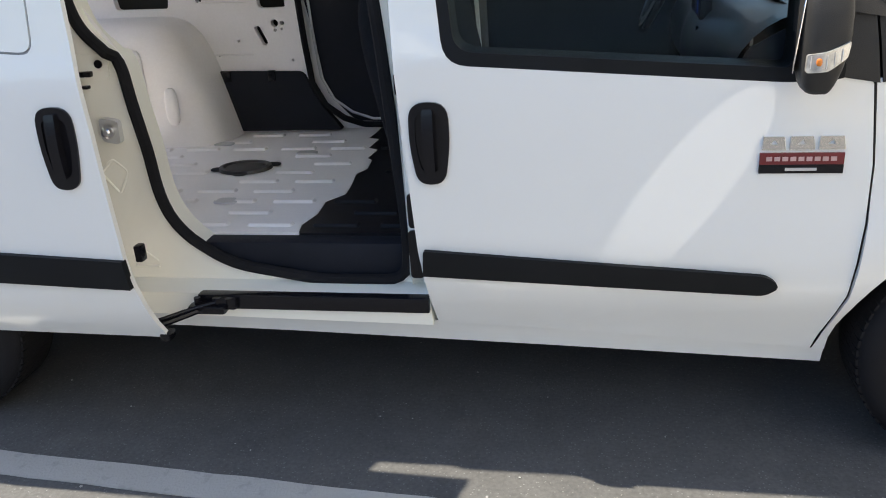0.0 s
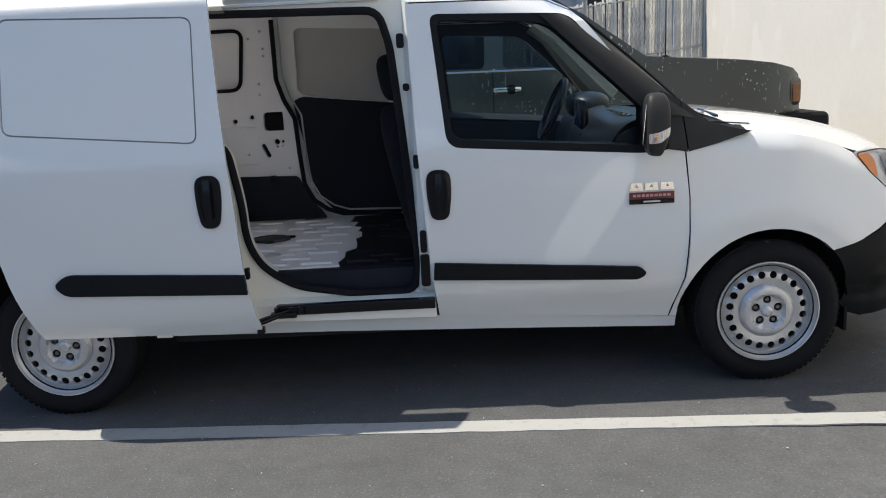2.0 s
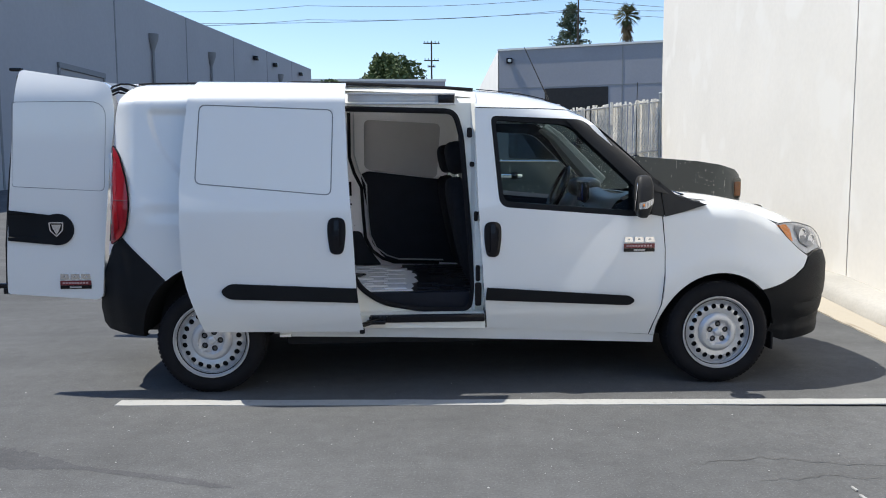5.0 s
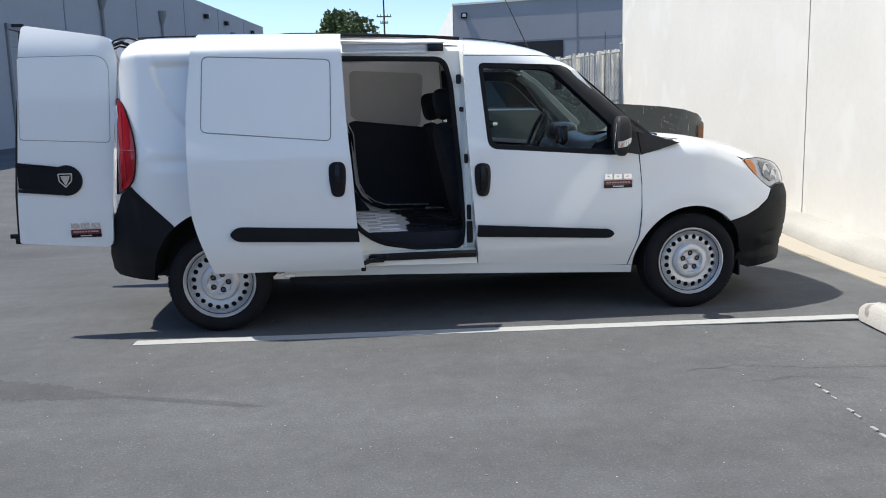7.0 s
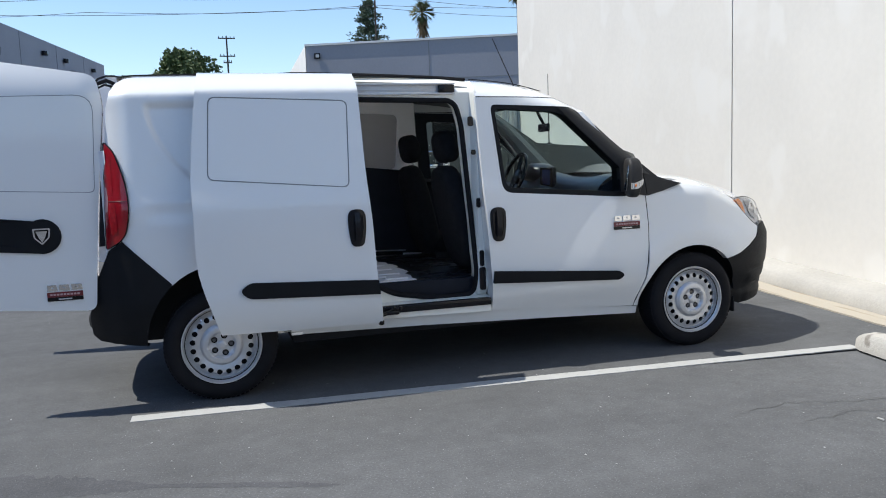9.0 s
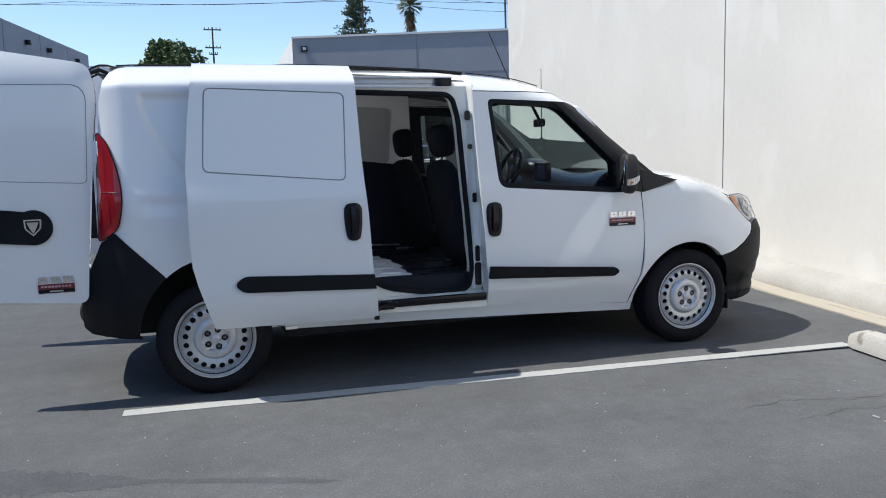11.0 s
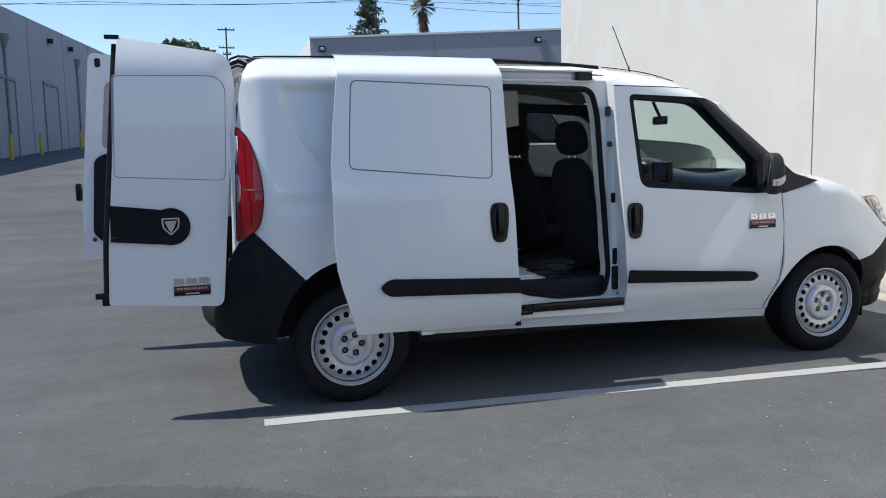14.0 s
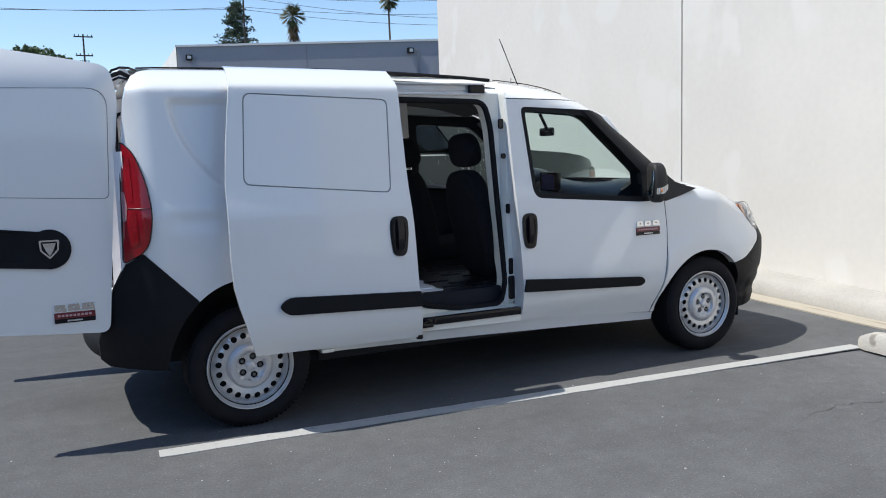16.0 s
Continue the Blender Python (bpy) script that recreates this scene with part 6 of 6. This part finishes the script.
floor_b = flat([(0.47, 0.50), (-0.55, 0.50), (-0.55, 1.62), (1.0, 1.62), (1.16, 1.62)] + edge_pts + [(0.47, 0.235)], 0.58)
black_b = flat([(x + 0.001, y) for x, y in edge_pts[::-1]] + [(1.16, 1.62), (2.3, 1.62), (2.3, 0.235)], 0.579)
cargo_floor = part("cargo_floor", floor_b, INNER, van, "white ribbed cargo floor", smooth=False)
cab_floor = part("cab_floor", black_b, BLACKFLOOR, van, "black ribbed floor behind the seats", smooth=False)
rng = random.Random(5)
rib_mesh = {}
for j in range(11):
    y = 0.30 + j * 0.112
    for k in range(11):
        x = -0.40 + k * 0.215 + (0.10 if j % 2 else 0.0)
        if (x < 0.56 and y < 0.54) or math.hypot(x - 0.77, y - 0.91) < 0.19 or rng.random() < 0.12:
            continue
        lim = curve_at(sorted([(p[1], p[0]) for p in edge_pts]), y)
        over = cargo_floor if x + 0.09 < lim else cab_floor if x - 0.08 > lim else None
        if over is None:
            continue
        if over.name not in rib_mesh:
            o = part("floor_rib", box(-0.075, -0.019, -0.01, 0.075, 0.019, 0.008, 0.007, 1), INNER if over is cargo_floor else BLACKFLOOR, over)
            rib_mesh[over.name] = o.data
        else:
            o = new("floor_rib", rib_mesh[over.name])
            o.parent = over
        o.matrix_basis = pose(x, y, 0.58)
part("entry_step", box(0.86, 0.165, 0.44, 1.60, 0.236, 0.574, 0.012), TRIM_IN, van)
cover = lathe([(0.0, 0.108), (0.012, 0.103), (0.014, 0.088), (0.008, 0.078), (0.012, 0.03), (0.012, 0.0)], 32, axis="z")
part("floor_cover", moved(cover, pose(0.77, 0.91, 0.582) @ Matrix.Diagonal((1.0, 0.8, 1, 1))), material("dark_cover_plate", (0.03, 0.03, 0.032), 0.35, vary=0.2, scale=20), van, "dark round plate let into the floor")
for x, y in ((0.668, 0.885), (0.868, 0.955), (0.78, 0.83)):
    part("cover_tab", moved(pod(0, 0, 0, 0.03, 0.02, 0.006), pose(x, y, 0.586)), DARK, van)
for x, y in ((0.86, 0.52), (0.50, 0.33), (0.40, 0.60), (0.95, 1.12), (0.52, 1.28)):
    part("tie_down", moved(pod(0, 0, 0, 0.045, 0.028, 0.006, 3), pose(x, y, 0.583)), STEEL, van)
# far wall of the load space
FW = lambda x, z: 1.50 + 0.05 * max(0.0, z - 1.3)
slots = [rounded([(-0.02, 1.30), (0.005, 1.142), (0.252, 1.138), (0.278, 1.30)], 0.015), rounded([(0.668, 1.235), (0.668, 1.125), (0.800, 1.125), (0.800, 1.235)], 0.025), rounded([(0.636, 1.045), (0.672, 0.965), (0.698, 0.975), (0.662, 1.055)], 0.014),
         *[arc(x, z, r, 0, 330, 11) for x, z, r in ((0.735, 1.06, 0.017), (0.77, 1.06, 0.010), (0.735, 1.03, 0.008), (0.765, 1.035, 0.006), (0.40, 1.17, 0.014), (0.50, 1.19, 0.014), (0.60, 1.21, 0.014), (0.38, 1.02, 0.007), (0.56, 0.99, 0.007), (0.46, 0.93, 0.007), (0.70, 1.60, 0.008), (0.70, 1.56, 0.008), (0.69, 1.70, 0.008), (0.66, 1.40, 0.008), (0.66, 1.34, 0.008), (0.80, 0.90, 0.007), (0.62, 1.66, 0.008))]]
w_hole = rounded([(-0.45, 1.71), (-0.45, 1.37), (0.55, 1.37), (0.585, 1.71)], 0.06)
part("load_wall", slab([(-0.53, 0.57), (0.86, 0.57), (0.88, 0.95), (0.86, 1.20), (0.775, 1.38), (0.765, 1.80), (-0.50, 1.80)], slots + [w_hole], FW, 0.03, edge=0.003), INNER, van, "white painted load wall with access holes")
part("wall_field", slab(rounded(grown([(-0.45, 1.71), (-0.45, 1.37), (0.55, 1.37), (0.585, 1.71)], 0.01), 0.06), (), lambda x, z: 1.56, 0.0), INNER, van)
part("wall_field_seal", tube([(x, FW(x, z) - 0.004, z) for x, z in w_hole], 0.012, 6, closed=True), RUBBER, van)
# dark sheet behind the load wall, colouring in the shade of its holes
part("wall_backing", box(-0.5, 1.60, 0.5, 0.9, 1.62, 1.3), DARK, van)
for z in (0.935, 1.16):
    part("wall_bead", tube([(0.40, FW(0, z), z), (0.62, FW(0, z), z - 0.005)], 0.004, 5), INNER, van)
part("lower_wall_trim", slab(rounded([(0.332, 0.865), (0.385, 0.59), (1.0, 0.59), (0.90, 0.72), (0.845, 0.852)], [0.02, 0.01, 0.01, 0.05, 0.03]), (), lambda x, z: 1.478, 0.03, xs=(0.46, 0.5, 0.7, 0.74), zs=(0.8,), edge=0.006), TRIM_IN, van, "black lower load wall trim")
for x in (0.49, 0.70):
    part("trim_clip", box(x - 0.018, 1.47, 0.815, x + 0.018, 1.49, 0.862, 0.006), GLOSS, van)
arch_b = pod(0.03, 1.52, 0.58, 0.50, 0.285, 0.53, 6, 64, 32)
for v in arch_b.verts:
    k = max(0.0, (v.co.z - 0.58) / 0.53)
    v.co.x = 0.03 + (v.co.x - 0.03) * (1 - 0.26 * k)
    v.co.z = max(v.co.z, 0.57)
wheel_box = part("wheel_box", arch_b, INNER, van, "white pressed wheel box")
for x, z, h in ((0.06, 0.86, 0.14), (0.20, 0.86, 0.14), (-0.10, 0.84, 0.12), (0.33, 0.76, 0.08)):
    part("pressing", moved(pod(0, 0, 0, 0.030, 0.016, h, 3, 20, 14), pose(x, 1.238, z, -3, 0, 0)), INNER, wheel_box)
part("near_wheel_box", box(-0.44, 0.13, 0.80, 0.42, 0.50, 1.02, 0.08, 3), INNER, van)
part("near_load_wall", slab([(-0.53, 0.57), (-0.47, 0.57), (-0.46, 0.84), (0.45, 0.84), (0.46, 0.57), (0.80, 0.57), (0.78, 1.12), (0.66, 1.30), (0.60, 1.78), (-0.50, 1.78)], (), lambda x, z: 0.20 + 0.03 * max(0.0, z - 1.2), 0.0), INNER, van)
# far sliding door, shut: seal, pale field above, black trim below
seal_l = [(0.765, 1.76), (0.765, 1.42), (0.80, 1.30), (0.855, 1.19), (0.865, 0.98), (0.880, 0.80), (0.93, 0.70), (1.01, 0.64), (1.10, 0.61), (1.45, 0.60)]
part("far_door_seal", tube([(x, 1.49, z) for x, z in seal_l], 0.014, 6), RUBBER, van)
part("far_door_edge", tube([(x + 0.035, 1.515, z + 0.02) for x, z in seal_l], 0.006, 6), STEEL, van)
f_hole = rounded([(0.875, 1.712), (0.875, 1.345), (0.93, 1.315), (1.44, 1.255), (1.47, 1.68)], 0.05)
part("far_door_inner", slab([(0.77, 1.78), (0.78, 0.58), (1.64, 0.58), (1.60, 1.78)], [f_hole], lambda x, z: 1.545, 0.03, edge=0.003), INNER, van)
part("far_door_field", slab(rounded([(0.86, 1.73), (0.86, 1.33), (1.50, 1.24), (1.50, 1.70)], 0.05), (), lambda x, z: 1.575, 0.0), material("grey_hardboard", (0.50, 0.48, 0.47), 0.7, vary=0.05, scale=6), van, "pale grey board in the sliding door")
part("far_door_trim", slab(rounded([(0.845, 1.29), (0.90, 1.315), (1.60, 1.235), (1.64, 0.59), (1.05, 0.62), (0.93, 0.75), (0.90, 1.0)], 0.04), (), lambda x, z: 1.525, 0.03, edge=0.006), TRIM_IN, van, "black lower trim of the sliding door")
part("b_pillar_trim", tube([(1.575, 1.60, 1.74), (1.60, 1.63, 1.30), (1.61, 1.66, 0.65)], 0.045), material("grey_pillar_cover", (0.11, 0.11, 0.11), 0.7), van)


def seat(y):
    """A front seat seen from behind and from the side."""
    s_ = group_of("front_seat", van, "black fabric front seat with headrest")
    back = pod(0, 0, 0, 0.075, 0.235, 0.345, 4, 28, 16)
    for v in back.verts:
        v.co.y *= 1 - 0.18 * max(0.0, v.co.z / 0.345) ** 2
    part("backrest", moved(back, pose(1.56, y, 0.945, 0, -12, 0)), FABRIC, s_)
    part("cushion", moved(pod(0, 0, 0, 0.26, 0.245, 0.075, 4), pose(1.83, y, 0.70, 0, -6, 0)), FABRIC, s_)
    head_ = pod(0, 0, 0, 0.066, 0.148, 0.106, 3.2)
    for v in head_.verts:
        v.co.y *= 1 - 0.16 * max(0.0, v.co.z / 0.105)
    part("headrest", moved(head_, pose(1.505, y, 1.408, 0, -10, 0)), FABRIC, s_)
    for d in (-0.045, 0.045):
        part("headrest_post", tube([(1.52, y + d, 1.24), (1.508, y + d, 1.33)], 0.007), CHROME, s_)
    part("seat_base", box(1.62, y - 0.2, 0.56, 2.05, y + 0.2, 0.66, 0.02), DARK, s_)
    return s_


seat(0.46)
seat(1.36)
# bluish base colour holds part of the sky's reflection on the dashboard
DASH = material("grained_dashboard", (0.012, 0.017, 0.028), 0.32, spec=0.4, vary=0.15, scale=9, bump=0.1, bump_scale=400)
dash = sheet(lambda y, a: (2.62 - 0.20 * math.cos(a) - 0.03 * math.cos((y - 0.916) * 6), y, 0.98 + 0.20 * math.sin(a) + 0.015 * math.sin(y * 7)), span(0.13, 1.70, 0.06), span(-1.4, 1.57, 0.2))
part("dashboard", dash, DASH, van, "black dashboard")
for y in (0.128, 1.702):
    part("dashboard_end", slab([(2.42, 0.70), (2.42, 1.0), (2.47, 1.11), (2.60, 1.178), (2.75, 1.165), (2.75, 0.70)], (), lambda x, z, y=y: y, 0.01), TRIM_IN, van)
part("dashboard_top", sheet(lambda x, y: (x, y, 1.182 - 0.10 * (x - 2.6)), span(2.60, 3.05, 0.1), span(0.15, 1.68, 0.1)), DASH, van)
part("instrument_hood", moved(pod(0, 0, 0, 0.12, 0.19, 0.075, 2.6), pose(2.56, 1.36, 1.19)), DASH, van)
part("centre_screen", box(2.43, 0.80, 1.09, 2.47, 1.03, 1.24, 0.015), GLOSS, van)
part("screen_glass", box(2.425, 0.84, 1.11, 2.432, 0.99, 1.22, 0.004), material("blue_screen", (0.02, 0.04, 0.16), 0.1), van)
part("vent_panel", box(2.42, 0.78, 0.80, 2.50, 1.05, 1.08, 0.02), GLOSS, van)
sw = tube([(0.185 * math.cos(a), 0.185 * math.sin(a), 0) for a in span(0, 6.08, 0.2)], 0.016, 8, closed=True)
tube([(-0.18, 0, 0), (0, 0, -0.02), (0.18, 0, 0)], 0.018, bm=sw)
tube([(0, 0, -0.02), (0, -0.18, 0)], 0.018, bm=sw)
box(-0.06, -0.055, -0.04, 0.06, 0.05, 0.0, 0.02, bm=sw)
part("steering_wheel", moved(sw, pose(2.36, 1.36, 1.17, 0, -66, 0)), GLOSS, van, "black steering wheel")
part("inner_mirror", box(2.405, 0.815, 1.50, 2.43, 0.985, 1.56, 0.012), GLOSS, van)
part("mirror_stalk", tube([(2.42, 0.90, 1.55), (2.36, 0.90, 1.66)], 0.012), GLOSS, van)
for y0, y1 in ((0.36, 0.84), (1.0, 1.48)):
    part("sun_visor", moved(box(-0.10, y0, -0.008, 0.10, y1, 0.008, 0.006), pose(2.14, 0, 1.715, 0, 18, 0)), TRIM_IN, van)
part("fire_wall", box(2.75, 0.2, 0.40, 2.79, 1.63, 1.10), DARK, van)
